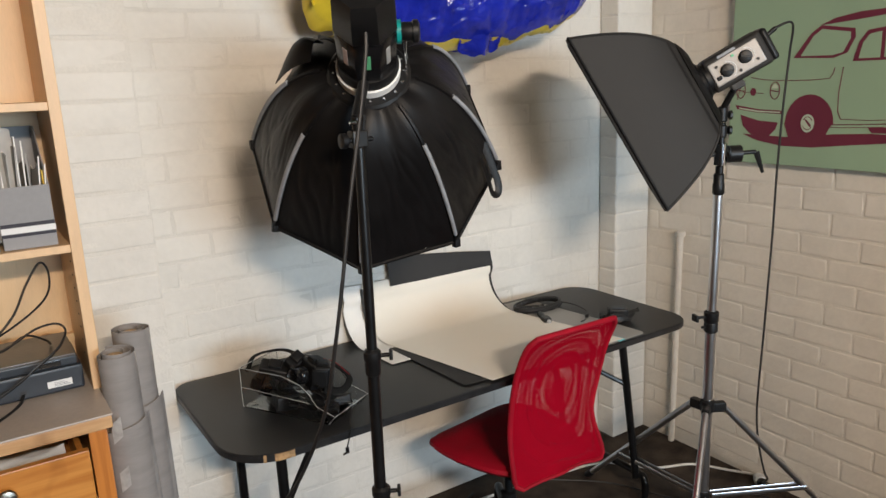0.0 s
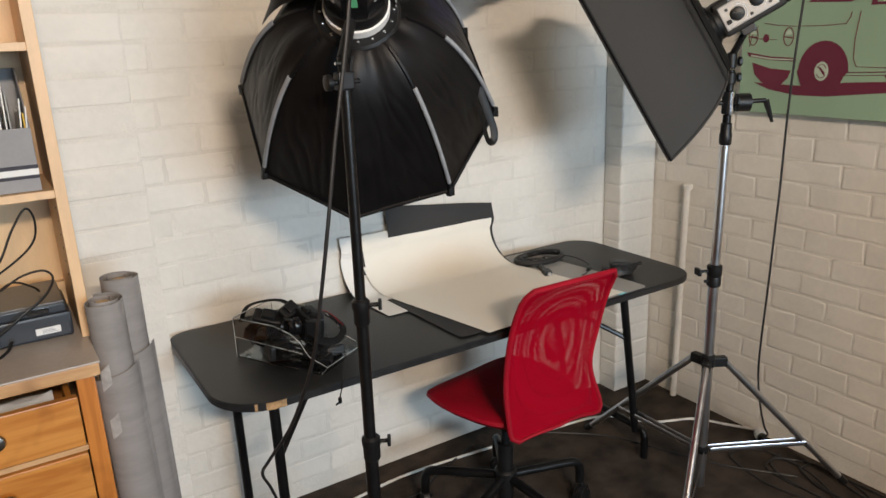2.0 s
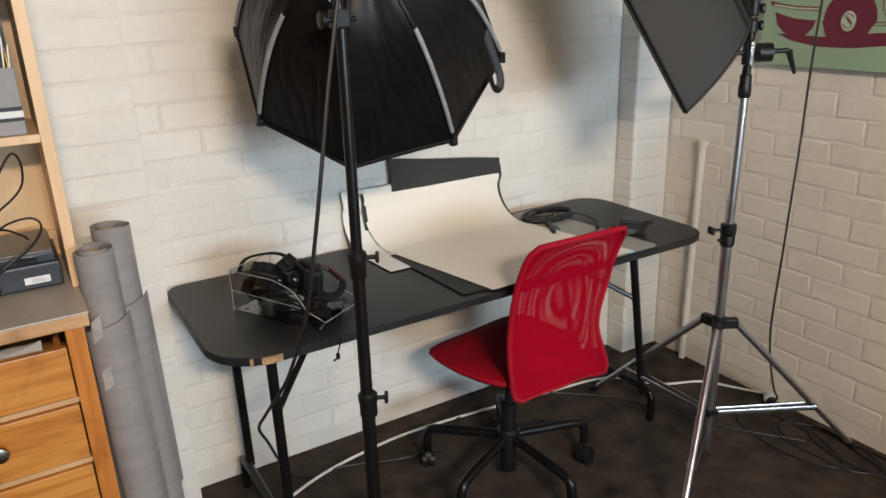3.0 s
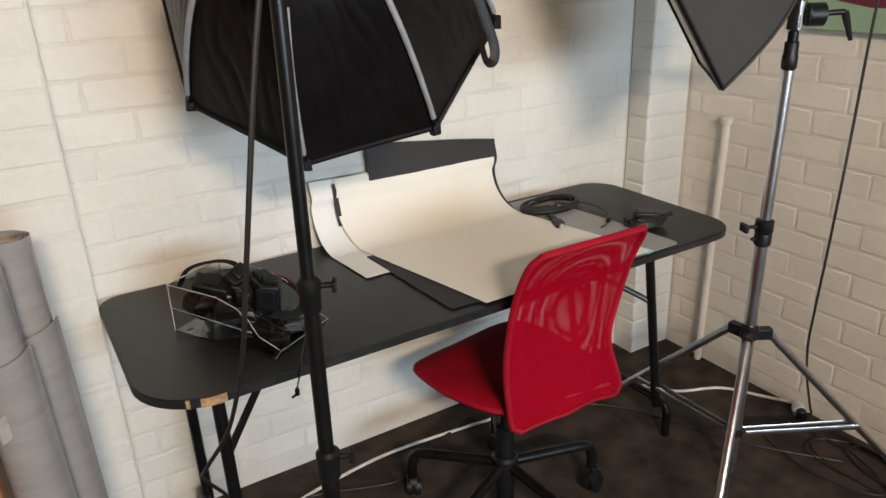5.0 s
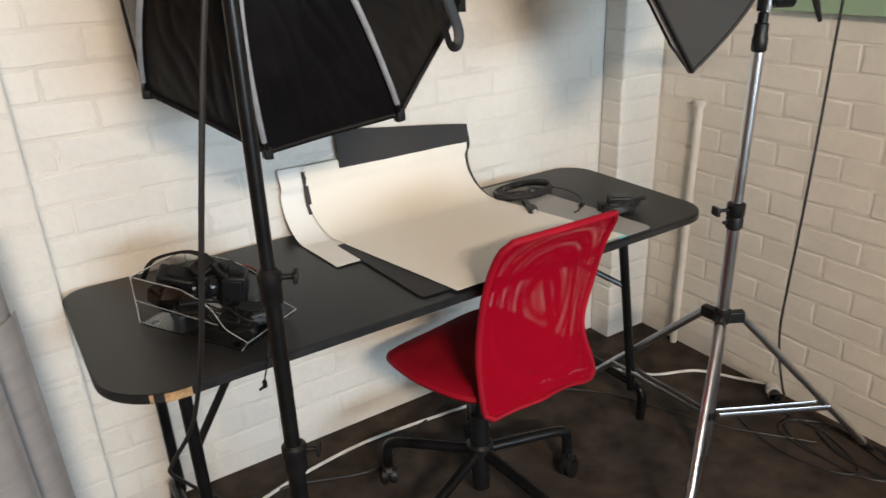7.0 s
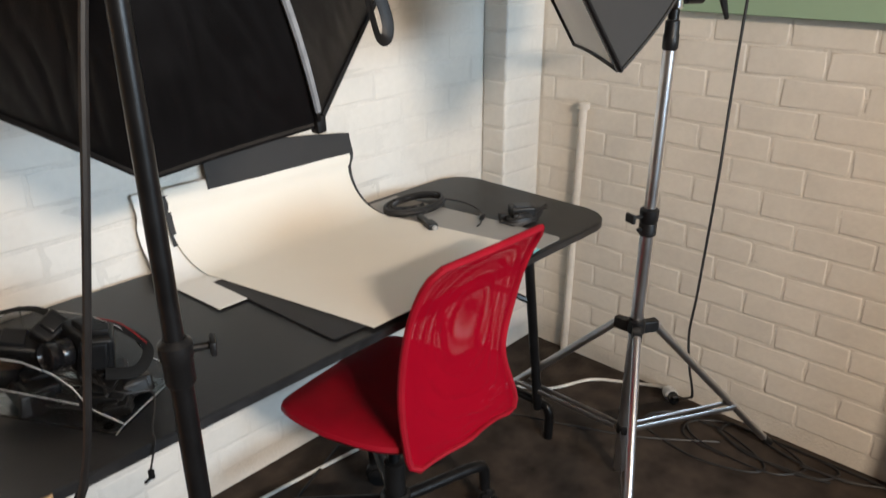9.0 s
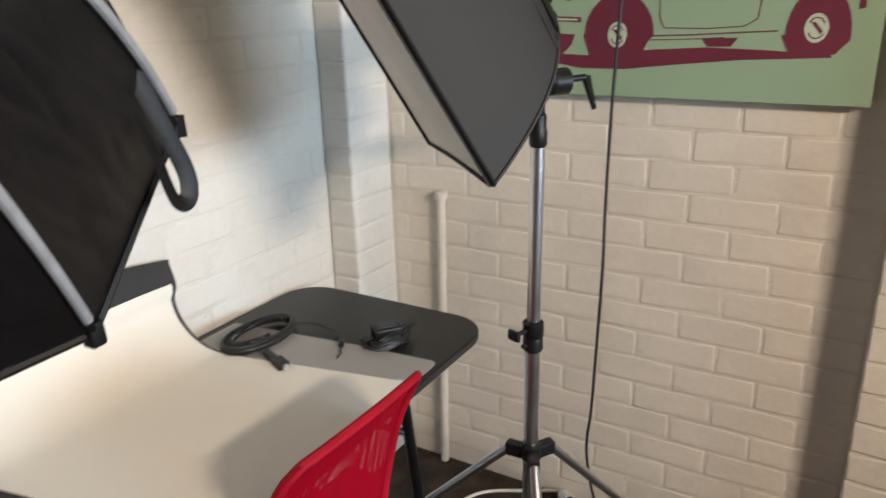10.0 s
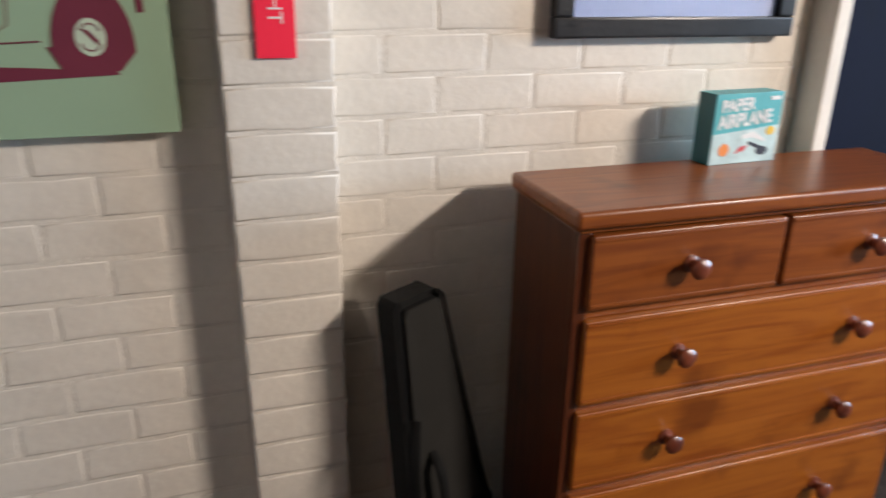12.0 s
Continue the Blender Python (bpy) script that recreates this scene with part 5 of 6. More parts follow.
for z0, z1, n in rows:
    part("rail", box(0.010, 0.03, 0.03, w - 0.03, z0 - 0.021, z0 - 0.003, 0.002), MAHOGANY_X, chest)
    for j in range(n):
        span = (w - 0.05) / n
        y0, y1 = 0.025 + span * j + (0.006 if n == 2 and j else 0), 0.025 + span * (j + 1) - (0.006 if n == 2 and not j else 0)
        dr = part("drawer", join(box(-0.006, 0.018, y0, y1, z0, z1, 0.005, 3)), MAHOGANY_DRAWER if n == 1 else MAHOGANY_X, chest)
        inner = 0.012
        part("panel_edge", join(box(-0.008, -0.004, y0 + 0.004, y1 - 0.004, z1 - 0.012, z1 - 0.006, 0.0015), box(-0.008, -0.004, y0 + 0.004, y1 - 0.004, z0 + 0.006, z0 + 0.012, 0.0015)), MAHOGANY_DRAWER if n == 1 else MAHOGANY_X, dr)
        ks = [0.5] if n == 2 else [0.245, 0.755]
        for t in ks:
            ky = y0 + (y1 - y0) * t
            part("knob", lathe([(0.017, 0), (0.017, 0.003), (0.010, 0.006), (0.009, 0.014), (0.016, 0.022), (0.0205, 0.028), (0.0205, 0.033), (0.014, 0.039), (0.004, 0.041)], 20, along((-0.006, ky, (z0 + z1) / 2), (-0.1, ky, (z0 + z1) / 2))), KNOB_WOOD, dr, "round dark wooden knob")

# ---- boxed game on the chest ----
bx = thing("boxed_game", (3.470, 0.577, CZ), "teal card box with white title and small coloured pictures", "box", rz=3)
part("carton", box(0.0, 0.055, -0.09, 0.09, 0, 0.152, 0.0015, 2), BOX_TEAL, bx)
part("carton_side", box(0.001, 0.054, 0.0901, 0.0915, 0.001, 0.151), BOX_DARK, bx)


def print_on_box(pts, material, name, lift=0.0008):
    part(name, prism(pts, 0.0007, Matrix(((0, 0, -1, -lift), (-1, 0, 0, 0), (0, 1, 0, 0), (0, 0, 0, 1)))), material, bx)


rnd = random.Random(8)
print_on_box([(-0.089, 0.001), (0.089, 0.001), (0.089, 0.080), (-0.089, 0.066)], BOX_PALE, "pale_panel", 0.0)
for text, size, u, v, tilt, wide in (("PAPER", 0.036, -0.074, 0.124, 3, 0.86), ("AIRPLANE", 0.040, -0.078, 0.090, 4, 0.80)):
    a = radians(tilt)
    lettering(text, size, 0.0012, Matrix(((0, 0, -1, -0.0010), (-1, 0, 0, -u), (0, 1, 0, v), (0, 0, 0, 1))) @ Matrix.Rotation(a, 4, "Z"), WHITE_PLASTIC, bx, wide)
print_on_box(rounded(0.054, 0.082, 0.135, 0.143, 0.002, 2), WHITE_PLASTIC, "title_bar")
print_on_box([(-0.01, 0.062), (0.02, 0.070), (0.052, 0.052), (0.055, 0.044), (0.02, 0.056), (-0.01, 0.054)], WHITE_PLASTIC, "printed_picture")
print_on_box([(0.01, 0.048), (0.045, 0.036), (0.042, 0.028), (0.008, 0.042)], NAVY_BAND, "printed_picture")
print_on_box(arc(-0.055, 0.032, 0.014, 0.014, 0, 340, 12), ORANGE, "printed_picture")
print_on_box(arc(0.066, 0.068, 0.012, 0.010, 0, 340, 12), YELLOW_TAB, "printed_picture")
print_on_box([(-0.025, 0.022), (0.0, 0.028), (0.008, 0.040), (-0.012, 0.036)], RED_PRINT, "printed_picture")
print_on_box(arc(0.05, 0.025, 0.016, 0.010, 0, 340, 10), NAVY_BAND, "printed_picture")

# ---- soft guitar case ----
gb = new("guitar_bag")
gb.matrix_world = pose(3.42, 1.208, 0.012, -7, 4, 20)
tagged(gb, "dark grey soft guitar bag leaning against the wall", "guitar bag")
half = [(0.044, 0.968), (0.056, 0.955), (0.062, 0.88), (0.078, 0.70), (0.095, 0.52), (0.108, 0.43), (0.128, 0.34), (0.150, 0.24), (0.165, 0.14), (0.155, 0.04), (0.10, 0.004)]
outline = half + [(-x, z) for x, z in half[::-1]]
GM = Matrix(((0, 0, 1, 0), (1, 0, 0, 0), (0, 1, 0, 0), (0, 0, 0, 1)))
part("shell", prism(outline, 0.085, Matrix.Translation((-0.04, 0, 0)) @ GM, 0.014), BAG_BLACK, gb)
inner = [(x * 0.80, 0.02 + z * 0.965) for x, z in half]
part("front_panel", prism(inner + [(-x, z) for x, z in inner[::-1]], 0.006, Matrix.Translation((-0.0445, 0, 0)) @ GM, 0.002), BAG_GREY, gb, "dark grey front panel")
part("zip_seam", tube([(-0.038, x * 0.97, z) for x, z in outline], 0.004, 6), BAG_BLACK, gb)
part("handle", tube([(-0.046, 0.03, 0.50), (-0.075, 0.035, 0.53), (-0.075, 0.035, 0.60), (-0.046, 0.03, 0.63)], 0.011, 8, 4, 0.5), BAG_BLACK, gb)
part("pocket", box(-0.062, -0.04, -0.10, 0.10, 0.10, 0.46, 0.01), BAG_BLACK, gb)
part("strap", tube([(-0.045, 0.06, 0.72), (-0.07, 0.10, 0.60), (-0.065, 0.11, 0.46), (-0.06, 0.09, 0.3)], 0.013, 6, 5, 0.2), BAG_BLACK, gb)

# ---- pine drawer unit with the bookcase on it ----
UX0, UX1, UY0, UY1, UZ = 0.36, 1.295, 2.52, 3.005, 0.945
unit = thing("drawer_unit", (UX0, UY0, 0), "orange varnished pine drawer unit with a grey laminate top", "drawer unit")
uw, ud = UX1 - UX0, UY1 - UY0
part("top", box(-0.01, uw + 0.012, -0.012, ud, UZ - 0.034, UZ - 0.005, 0.004), PINE_RAW, unit, "pale worn pine edge")
part("laminate", box(-0.012, uw + 0.014, -0.014, ud, UZ - 0.0045, UZ, 0.002), LAMINATE, unit, "grey laminate desk surface")
part("side_panel", box(uw - 0.02, uw, 0.02, ud, 0, UZ - 0.0345, 0.002), PINE_POST, unit)
part("side_panel", box(0, 0.02, 0.02, ud, 0, UZ - 0.0345, 0.002), PINE_POST, unit)
part("post", box(uw - 0.038, uw, 0.0, 0.0195, 0, UZ - 0.0345, 0.004), PINE_POST, unit)
part("post", box(0.0, 0.038, 0.0, 0.0195, 0, UZ - 0.0345, 0.004), PINE_POST, unit)
part("back_panel", box(0.02, uw - 0.02, ud - 0.01, ud - 0.002, 0.03, UZ - 0.035), PINE_RAW, unit)
z1 = 0.868
for k in range(5):
    h = 0.118 if k == 0 else 0.134
    z0 = z1 - h
    part("rail", box(0.038, uw - 0.038, 0.008, 0.03, z0 - 0.016, z0 - 0.004, 0.001), PINE_RAW, unit)
    dr = part("drawer", join(box(0.041, uw - 0.041, 0.002, 0.022, z0, z1, 0.003), box(0.05, 0.062, 0.022, ud - 0.05, z0 + 0.01, z1 - 0.012), box(uw - 0.062, uw - 0.05, 0.022, ud - 0.05, z0 + 0.01, z1 - 0.012), box(0.05, uw - 0.05, 0.022, ud - 0.05, z0 + 0.008, z0 + 0.014)), PINE_ORANGE, unit)
    for kx in (0.205, uw - 0.205):
        part("knob", lathe([(0.009, 0), (0.008, 0.010), (0.016, 0.016), (0.0195, 0.022), (0.017, 0.027), (0.008, 0.030)], 20, along((kx, 0.002, (z0 + z1) / 2 + 0.012), (kx, -0.1, (z0 + z1) / 2 + 0.012))), PEWTER, dr, "pewter round knob")
    z1 = z0 - 0.020
bag = tagged(link_mesh("plastic_bag", grid_sheet(lambda u, v: Vector((0.45 + 0.76 * u, 2.548 + 0.05 * v + 0.004 * math.sin(30 * u), 0.868 + 0.024 * math.sin(math.pi * v) * (0.7 + 0.3 * math.sin(19 * u)) + 0.004 * noise.noise(Vector((u * 20, v * 6, 0))) - 0.006)), 60, 10, 0.0006), SLEEVE), "crumpled clear plastic stuffed in the open drawer", "plastic bag")

shelf = thing("bookcase", (0.378, 2.675, UZ), "maple veneer open bookcase standing on the drawer unit", "bookcase")
SW, SD, SH, ST = 0.942, 0.29, 1.02, 0.024
part("side_panel", box(SW - ST, SW, 0.0, SD, 0, SH, 0.0008, 1), MAPLE_EDGE, shelf)
part("side_panel", box(0, ST, 0.0, SD, 0, SH, 0.0008, 1), MAPLE_EDGE, shelf)
part("back_panel", box(ST, SW - ST, SD - 0.008, SD - 0.002, 0, SH), MAPLE, shelf)
for z in (0.333, 0.650, SH - ST - 0.001):
    part("shelf_board", box(ST, SW - ST, 0.006, SD - 0.0085, z - 0.0, z + 0.018, 0.0008, 1), MAPLE_EDGE, shelf)
part("strut", box(ST, SW - ST, SD - 0.03, SD - 0.0085, 0.05, 0.07), MAPLE, shelf)
for z in range(8):
    part("peg_hole", lathe([(0.0025, 0), (0.0025, 0.001)], 8, along((SW - ST - 0.0003, 0.05, 0.08 + 0.032 * z), (SW - ST - 0.1, 0.05, 0.08 + 0.032 * z))), CABLE, shelf)


def magazine_holder(x, label):
    h = thing("magazine_holder", (x, 2.70, UZ + 0.352), label, "magazine holder", "grey magazine holders on the shelf")
    W2, D2 = 0.053, 0.235
    part("front", box(-W2, W2, 0, 0.003, 0, 0.138, 0.001), GREY_CARD, h)
    part("back", box(-W2, W2, D2 - 0.003, D2, 0, 0.26), GREY_CARD, h)
    for s in (-1, 1):
        m = Matrix(((0, 0, s, 0), (1, 0, 0, 0), (0, 1, 0, 0), (0, 0, 0, 1)))
        part("side", prism([(0.003, 0), (D2 - 0.003, 0), (D2 - 0.003, 0.26), (0.16, 0.26), (0.003, 0.138)], 0.003, Matrix.Translation((s * (W2 - 0.003), 0, 0)) @ m), GREY_CARD, h)
    part("bottom", box(-W2 + 0.003, W2 - 0.003, 0.003, D2 - 0.003, 0, 0.003), GREY_CARD, h)
    for z0, z2, m in ((0.050, 0.058, NAVY_BAND), (0.036, 0.049, WHITE_PLASTIC), (0.028, 0.035, NAVY_BAND)):
        part("band", box(-W2 - 0.0006, W2 + 0.0006, -0.0008, 0.0, z0, z2), m, h)
    return h


magazine_holder(1.222, "grey card magazine holder with a black and white band")
magazine_holder(1.108, "grey card magazine holder with a black and white band")
rnd = random.Random(12)
for i, hx0 in enumerate((1.222, 1.108)):
    for k in range(9):
        xx = hx0 - 0.042 + 0.0098 * k
        hh = 0.205 + 0.05 * rnd.random()
        lean = rnd.uniform(-0.008, 0.018)
        sleeve = k in (2, 6)
        ob = link_mesh("document_sleeve", grid_sheet(lambda u, v, xx=xx, hh=hh, lean=lean, k=k: Vector((xx + lean * v + 0.003 * math.sin(5 * u + k) * v, 2.712 + 0.19 * u + 0.012 * math.sin(k * 2.1) * v, UZ + 0.358 + hh * v * (0.86 + 0.14 * math.sin(2.6 * u + 0.4 * k)))), 10, 10, 0.0028), SLEEVE if sleeve else (PAPER_WHITE if k % 3 else PAPER_GREY))
        tagged(ob, "clear plastic sleeve of papers in a holder" if sleeve else "papers standing in a grey holder", "papers", "papers in the magazine holders")
tagged(link_mesh("plastic_sleeve", grid_sheet(lambda u, v: Vector((1.115 + 0.105 * u, 2.742 + 0.03 * v + 0.012 * noise.noise(Vector((u * 5, v * 5, 3))), UZ + 0.365 + (0.272 - 0.025 * u) * v)), 20, 20, 0.0006), SLEEVE), "large crumpled clear plastic sleeve standing in the holder", "plastic sleeve")
tagged(link_mesh("index_tab", box(1.265, 1.268, 2.72, 2.75, UZ + 0.46, UZ + 0.52, 0.001), YELLOW_TAB), "yellow index tab among the papers", "index tab")

pr = thing("scanner", (1.155, 2.70, UZ), "blue-black flatbed scanner with a bronze lid", "scanner")
part("body", box(-0.24, 0.128, 0.0, 0.20, 0.004, 0.062, 0.006), PRINTER, pr)
part("upper_body", box(-0.24, 0.120, 0.012, 0.20, 0.060, 0.082, 0.004), PRINTER, pr)
part("lid", box(-0.24, 0.118, 0.008, 0.202, 0.083, 0.089, 0.002), PRINTER_LID, pr, "bronze grey lid")
part("port", box(-0.006, 0.006, -0.0008, 0.004, 0.012, 0.026), CABLE, pr)
part("recess", box(0.04, 0.085, 0.0105, 0.014, 0.064, 0.078, 0.001), GLOSS_BLACK, pr)
lb = part("label", box(0.05, 0.102, -0.001, 0.001, 0.018, 0.034, 0.0004, 1), WHITE_PLASTIC, pr, "white rating label")
for j in range(3):
    part("print_line", box(0.064, 0.098 - 0.006 * j, -0.0016, -0.001, 0.0215 + 0.0036 * j, 0.0228 + 0.0036 * j), PIPING, lb)
part("foot", join(*[box(x, x + 0.02, y, y + 0.02, 0, 0.0045) for x in (-0.22, 0.09) for y in (0.02, 0.16)]), CABLE, pr)
bc = [[(1.00, 2.70, 1.12), (1.10, 2.74, 1.09), (1.16, 2.76, 1.13), (1.20, 2.77, 1.20), (1.235, 2.78, 1.245), (1.25, 2.78, 1.22), (1.24, 2.77, 1.17), (1.19, 2.75, 1.13), (1.10, 2.74, 1.085), (1.0, 2.72, 1.06)],
      [(0.98, 2.71, 1.06), (1.08, 2.72, 1.055), (1.15, 2.73, 1.075), (1.20, 2.735, 1.10), (1.245, 2.735, 1.105), (1.262, 2.73, 1.085), (1.24, 2.705, 1.055), (1.19, 2.685, 1.025), (1.13, 2.685, 0.985), (1.06, 2.685, 0.955), (1.0, 2.69, 0.952)],
      [(1.155, 2.70, 0.962), (1.14, 2.66, 0.953), (1.09, 2.60, 0.949), (1.03, 2.57, 0.949)],
      [(0.98, 2.74, 1.08), (1.06, 2.73, 1.058), (1.13, 2.74, 1.062), (1.18, 2.75, 1.085), (1.22, 2.77, 1.06), (1.23, 2.80, 1.04)],
      [(1.05, 2.74, 1.06), (1.075, 2.73, 1.10), (1.07, 2.74, 1.15), (1.04, 2.76, 1.17), (1.0, 2.76, 1.15)]]
for q in bc:
    tagged(link_mesh("cable", tube(q, 0.0042, 8, 7, 0.6), CABLE), "black cable looped over the scanner", "cable", "cables on the scanner")

# ---- rolls of vinyl ----
def vinyl_roll(x, y, x2, y2, r, h, label, turns=3.4):
    n = 110
    bm = bmesh.new()
    lo, hi = [], []
    for k in range(n + 1):
        a = 2 * math.pi * turns * k / n
        rr = 0.018 + (r - 0.018) * (k / n) ** 0.6
        lo.append(bm.verts.new((x2 + rr * math.cos(a), y2 + rr * math.sin(a), 0.001)))
        hi.append(bm.verts.new((x + rr * math.cos(a), y + rr * math.sin(a), h + 0.004 * math.sin(a * 0.5))))
    for k in range(n):
        bm.faces.new((lo[k], lo[k + 1], hi[k + 1], hi[k]))
    bmesh.ops.subdivide_edges(bm, edges=[e for e in bm.edges if abs(e.verts[0].co.z - e.verts[1].co.z) > 0.3], cuts=6)
    for v in bm.verts:
        v.co += Vector((noise.noise(v.co * 4), noise.noise(v.co * 4 + Vector((9, 0, 0))), 0)) * 0.002
    bmesh.ops.solidify(bm, geom=bm.faces[:], thickness=0.0012)
    ob = tagged(link_mesh("vinyl_roll", bm, VINYL, 60), label, "vinyl roll", "rolls of grey vinyl")
    for z0, z1, a0, a1, k in ((0.0, 0.62, 150, 330, 1), (0.30, 0.86, 200, 345, 2)):
        def wrap(u, v):
            a, z = radians(a0 + (a1 - a0) * u), z0 + (z1 - z0) * v + 0.03 * u
            t = z / h
            rr = r + 0.0025 * k + 0.003 * (u > 0.96)
            return Vector((x2 + (x - x2) * t + rr * math.cos(a), y2 + (y - y2) * t + rr * math.sin(a), max(0.002, z)))
        part("outer_wrap", grid_sheet(wrap, 24, 10, 0.001), VINYL, ob)
    for zt in (0.68 * h, 0.80 * h):
        t = zt / h
        tape = lambda u, v: Vector((x2 + (x - x2) * t + (r + 0.0075) * math.cos(radians(225 + 26 * u)), y2 + (y - y2) * t + (r + 0.0075) * math.sin(radians(225 + 26 * u)), zt + 0.05 * v + 0.02 * u))
        part("tape", grid_sheet(tape, 8, 4, 0.0004), TAPE, ob, "strip of clear tape")
    part("core", lathe([(0.015, h - 0.25), (0.0165, h - 0.006), (0.013, h - 0.006), (0.012, h - 0.25)], 20, Matrix.Translation((x, y, 0))), CARDBOARD, ob)
    return ob


vinyl_roll(1.398, 2.715, 1.412, 2.735, 0.047, 1.062, "roll of grey wood-pattern vinyl leaning by the pier")
vinyl_roll(1.345, 2.615, 1.362, 2.635, 0.045, 1.045, "looser roll of grey vinyl beside the drawer unit", 2.3)

# ---- deflated inflatable on the wall ----
bl = thing("inflatable", (2.56, 2.93, 1.98), "crumpled shiny blue and yellow inflatable hung on the wall", "inflatable")


def hull(u, v, grow=0.0):
    a = math.pi * u
    b = math.pi * (v - 0.5)
    x = -0.56 * math.cos(a)
    ring = math.sin(a) ** 0.55
    y = -0.16 * math.cos(b) * ring - grow
    z = 0.26 * math.sin(b) * ring + 0.035 * x
    p = Vector((x, y, z))
    f = noise.fractal(p * 9, 0.8, 2.2, 5) * 0.026 + 0.016 * noise.noise(Vector((x * 34, z * 8, 3)))
    return p + Vector((0, -f, f * 0.8))


part("blue_hull", grid_sheet(lambda u, v: hull(0.27 + 0.73 * u, 0.13 + 0.83 * v), 120, 70, 0), BALLOON_BLUE, bl, "crumpled glossy blue film")
part("yellow_band", grid_sheet(lambda u, v: hull(u, 0.035 + 0.105 * v, 0.002), 70, 10, 0), BALLOON_YELLOW, bl, "yellow film band along the lower edge")
part("yellow_end", grid_sheet(lambda u, v: hull(0.04 + 0.24 * u, 0.06 + 0.9 * v, 0.001), 24, 40, 0), BALLOON_YELLOW, bl, "yellow film end of the hull")
part("yellow_tail", grid_sheet(lambda u, v: Vector((-0.55 + 0.15 * u, -0.08 + 0.05 * math.sin(5 * u + 3 * v) - 0.03 * u, -0.135 + 0.26 * v + 0.03 * u + 0.02 * noise.noise(Vector((u * 6, v * 6, 1))))), 20, 16, 0), BALLOON_YELLOW, bl, "crumpled yellow film end")
part("blue_flap", grid_sheet(lambda u, v: Vector((-0.05 + 0.17 * u, -0.06 + 0.018 * math.sin(9 * u) - 0.03 * v, -0.262 + 0.045 * v + 0.022 * math.sin(math.pi * u) * (v - 1) + 0.012 * noise.noise(Vector((u * 7, v * 5, 2))))), 18, 10, 0), BALLOON_BLUE, bl)
part("backing", grid_sheet(lambda u, v: Vector((hull(0.3 + 0.7 * u, 0.06 + 0.88 * v).x, 0.14, hull(0.3 + 0.7 * u, 0.06 + 0.88 * v).z)), 20, 10, 0), BALLOON_BLUE, bl)

# ---- painted bricks ----
PITCH, LEN, JOINT = 0.0815, 0.2150, 0.0048
Z_ROW = 1.199 - 14 * PITCH
brick_cache = {}


def brick_mesh(w, variant, proud, material, h=PITCH - JOINT):
    key = (round(w, 3), variant, proud, material.name)
    if key in brick_cache:
        return brick_cache[key]
    rnd = random.Random(hash_key(w, variant))
    me = bpy.data.meshes.new("brick")
    verts, faces = [], []
    loops = ((0.0, 0.004), (0.0022, -proud * 0.45), (0.006, -proud * 0.88), (0.015, -proud))
    n = 12
    per = []
    for t in range(n):
        k, f = divmod(t, 3)
        f /= 3.0
        c = [(-1, -1), (1, -1), (1, 1), (-1, 1)]
        per.append((c[k][0] + (c[(k + 1) % 4][0] - c[k][0]) * f, c[k][1] + (c[(k + 1) % 4][1] - c[k][1]) * f))
    wob = [(rnd.uniform(-1, 1) * 0.0016, rnd.uniform(-1, 1) * 0.0016) for _ in per]
    for inset, y in loops:
        for (x, z), (dx, dz) in zip(per, wob):
            rx = 0.93 if abs(x) == 1 and abs(z) == 1 and inset == 0 else 1
            verts.append((x * (w / 2 - inset) + dx, y + rnd.uniform(-1, 1) * 0.0006, z * (h / 2 - inset) + dz))
    for r in range(len(loops) - 1):
        for t in range(n):
            a, b = r * n + t, r * n + (t + 1) % n
            faces.append((a, b, b + n, a + n))
    faces.append(tuple(range(3 * n, 4 * n)))
    me.from_pydata(verts, [], faces)
    me.polygons.foreach_set("use_smooth", [True] * len(me.polygons))
    me.materials.append(material)
    brick_cache[key] = me
    return me


def hash_key(w, variant):
    return int(w * 1000) * 31 + variant


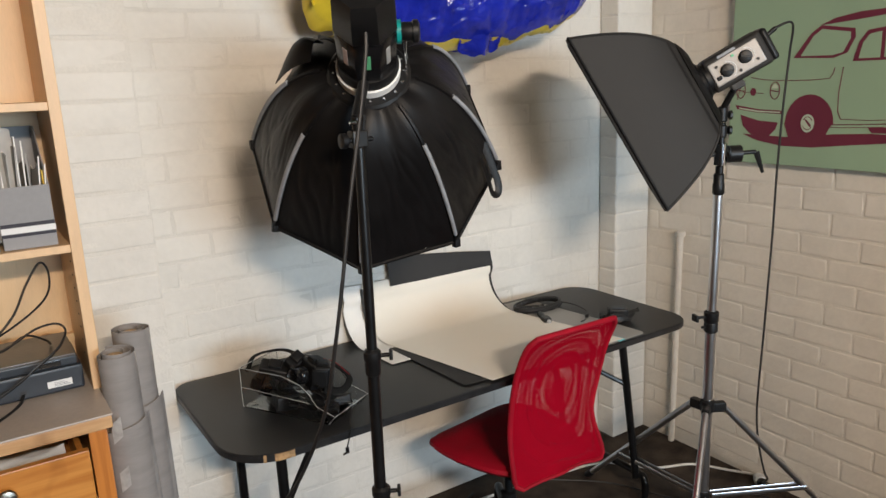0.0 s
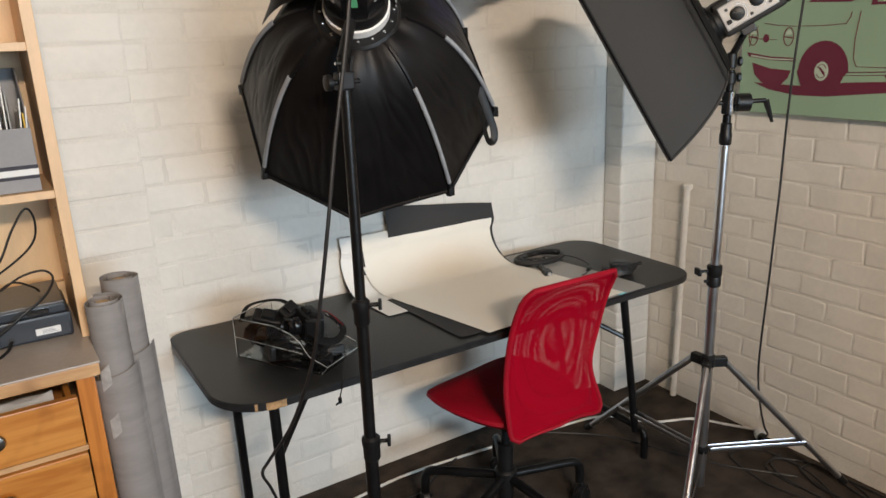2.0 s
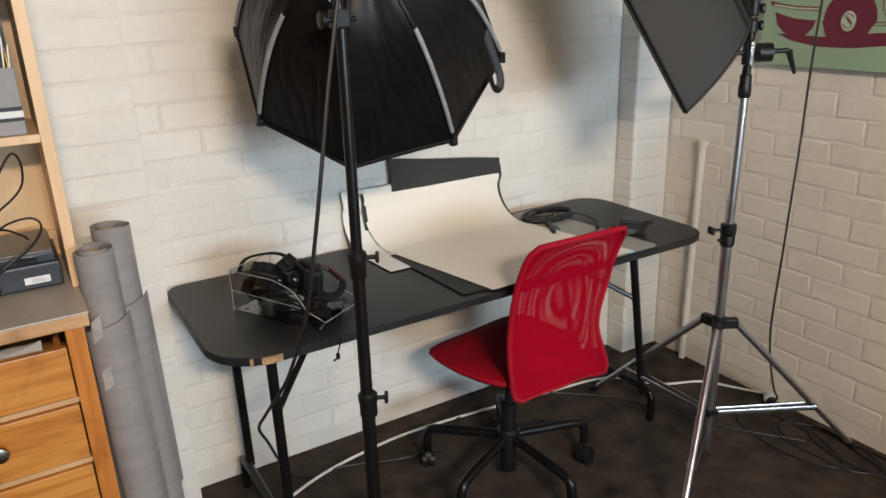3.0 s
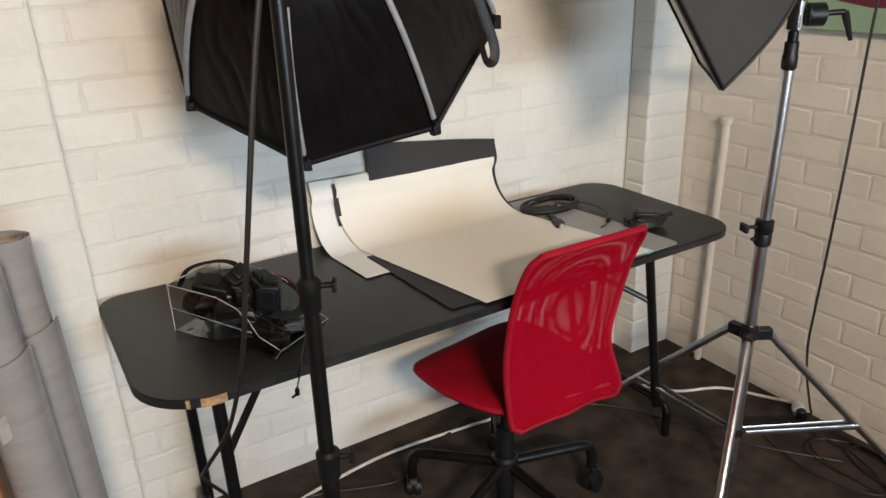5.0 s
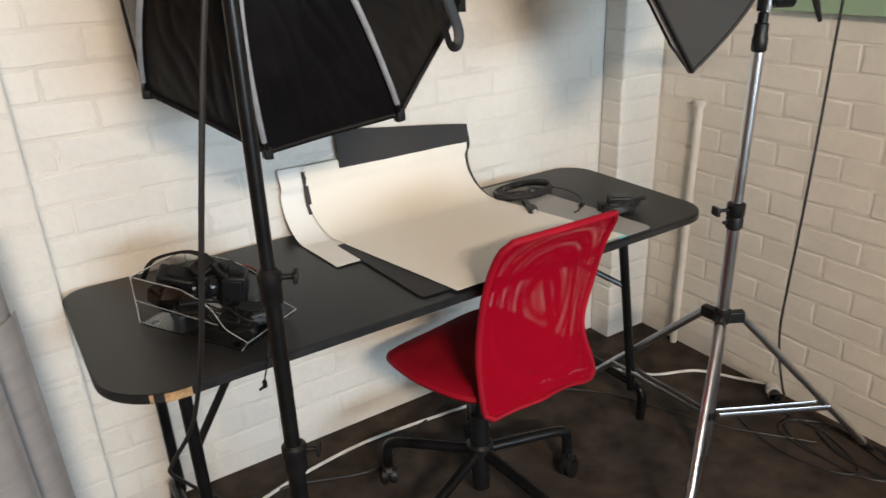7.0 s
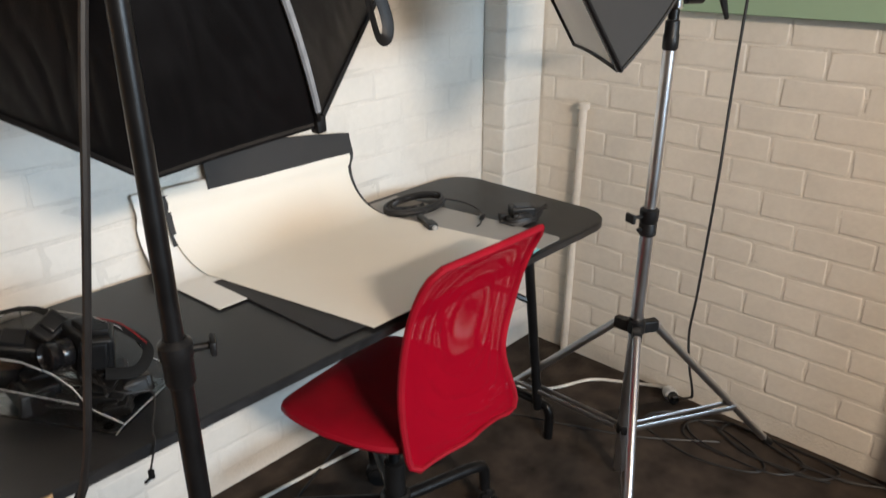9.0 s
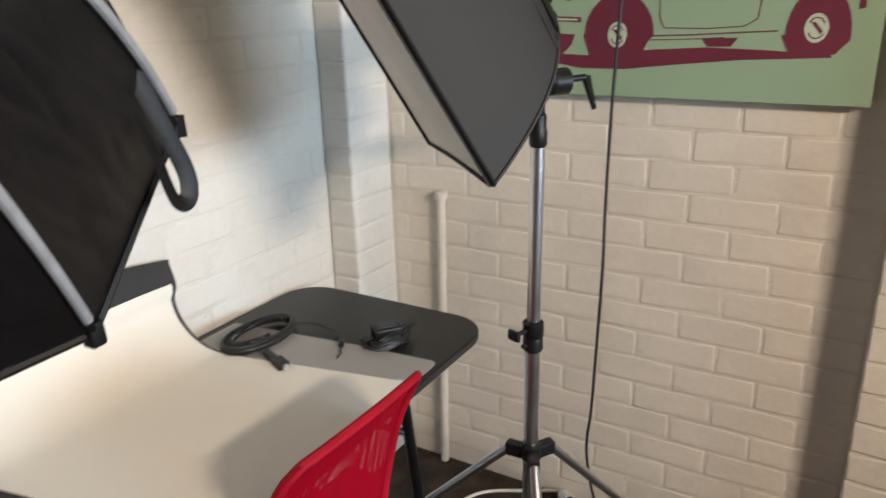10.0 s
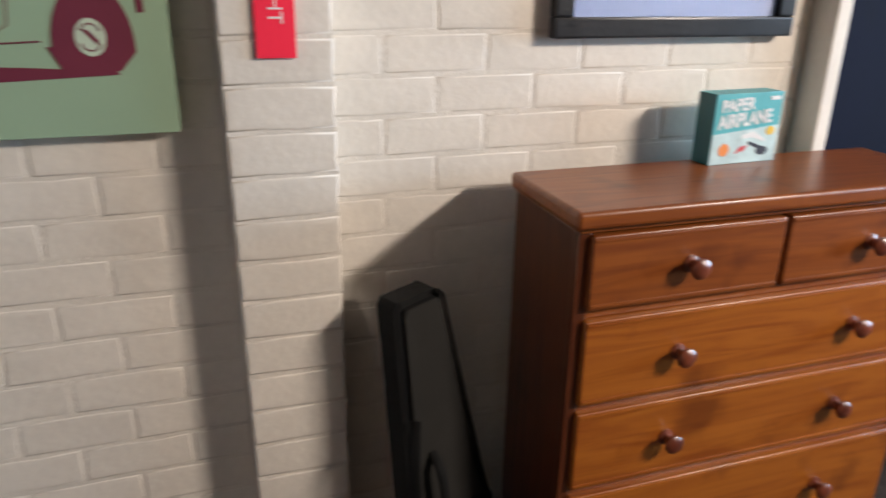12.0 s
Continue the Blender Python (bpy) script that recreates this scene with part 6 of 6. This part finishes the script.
def lay(parent, start, direction, a0, a1, offset, z_top, proud, material, seed, rz, whole=False):
    """Courses of bricks on one face. start: the face's point at a = 0; direction: along the wall."""
    rnd = random.Random(seed)
    d = Vector(direction)
    row = 0
    z = Z_ROW - 0.0
    while z < z_top:
        cuts = [a0]
        if not whole:
            x = offset + (LEN / 2 if row % 2 else 0)
            x += LEN * math.floor((a0 - x) / LEN)
            while x < a1:
                if x > a0 + 0.03 and x < a1 - 0.03:
                    cuts.append(x)
                x += LEN
        cuts.append(a1)
        for p, q in zip(cuts, cuts[1:]):
            w = round((q - p - JOINT) * 200) / 200
            me = brick_mesh(w, rnd.randrange(5), proud, material)
            ob = new("brick", me)
            at = Vector(start) + d * ((p + q) / 2) + Vector((0, 0, z + PITCH / 2 + rnd.uniform(-0.0012, 0.0012)))
            ob.matrix_world = pose(*at, rnd.uniform(-0.3, 0.3), rnd.uniform(-0.25, 0.25), rz + rnd.uniform(-0.25, 0.25))
            ob.parent = parent
        row += 1
        z += PITCH


# courses run along y on the east wall (facing -x), along x on the north wall (facing -y)
lay(wall_east, (EAST + 0.0025, 0, 0), (0, 1, 0), 1.655, 3.01, 1.990, 1.95, 0.0007, PAINT_E, 21, -90)
lay(wall_east, (EAST + 0.0025, 0, 0), (0, 1, 0), 0.328, 1.455, 1.990, 1.72, 0.0006, PAINT_E, 22, -90)
lay(pil_2, (3.512, 0, 0), (0, 1, 0), 1.455, 1.655, 0, 1.75, 0.0009, PAINT_E, 23, -90, True)
lay(wall_north, (0, NORTH + 0.003, 0), (1, 0, 0), 1.547, 3.402, 2.05, 1.95, 0.0007, PAINT_N, 24, 0)
lay(pil_0, (0, PIL + 0.003, 0), (1, 0, 0), 1.14, 1.547, 0, 1.95, 0.0007, PAINT_N, 25, 0, True)
lay(pil_1, (0, PIL + 0.003, 0), (1, 0, 0), 3.402, 3.604, 0, 1.95, 0.0016, PAINT_N, 26, 0, True)
lay(pil_1, (3.4035, 0, 0), (0, 1, 0), PIL, NORTH, 0, 1.95, 0.0014, PAINT_N, 27, -90, True)
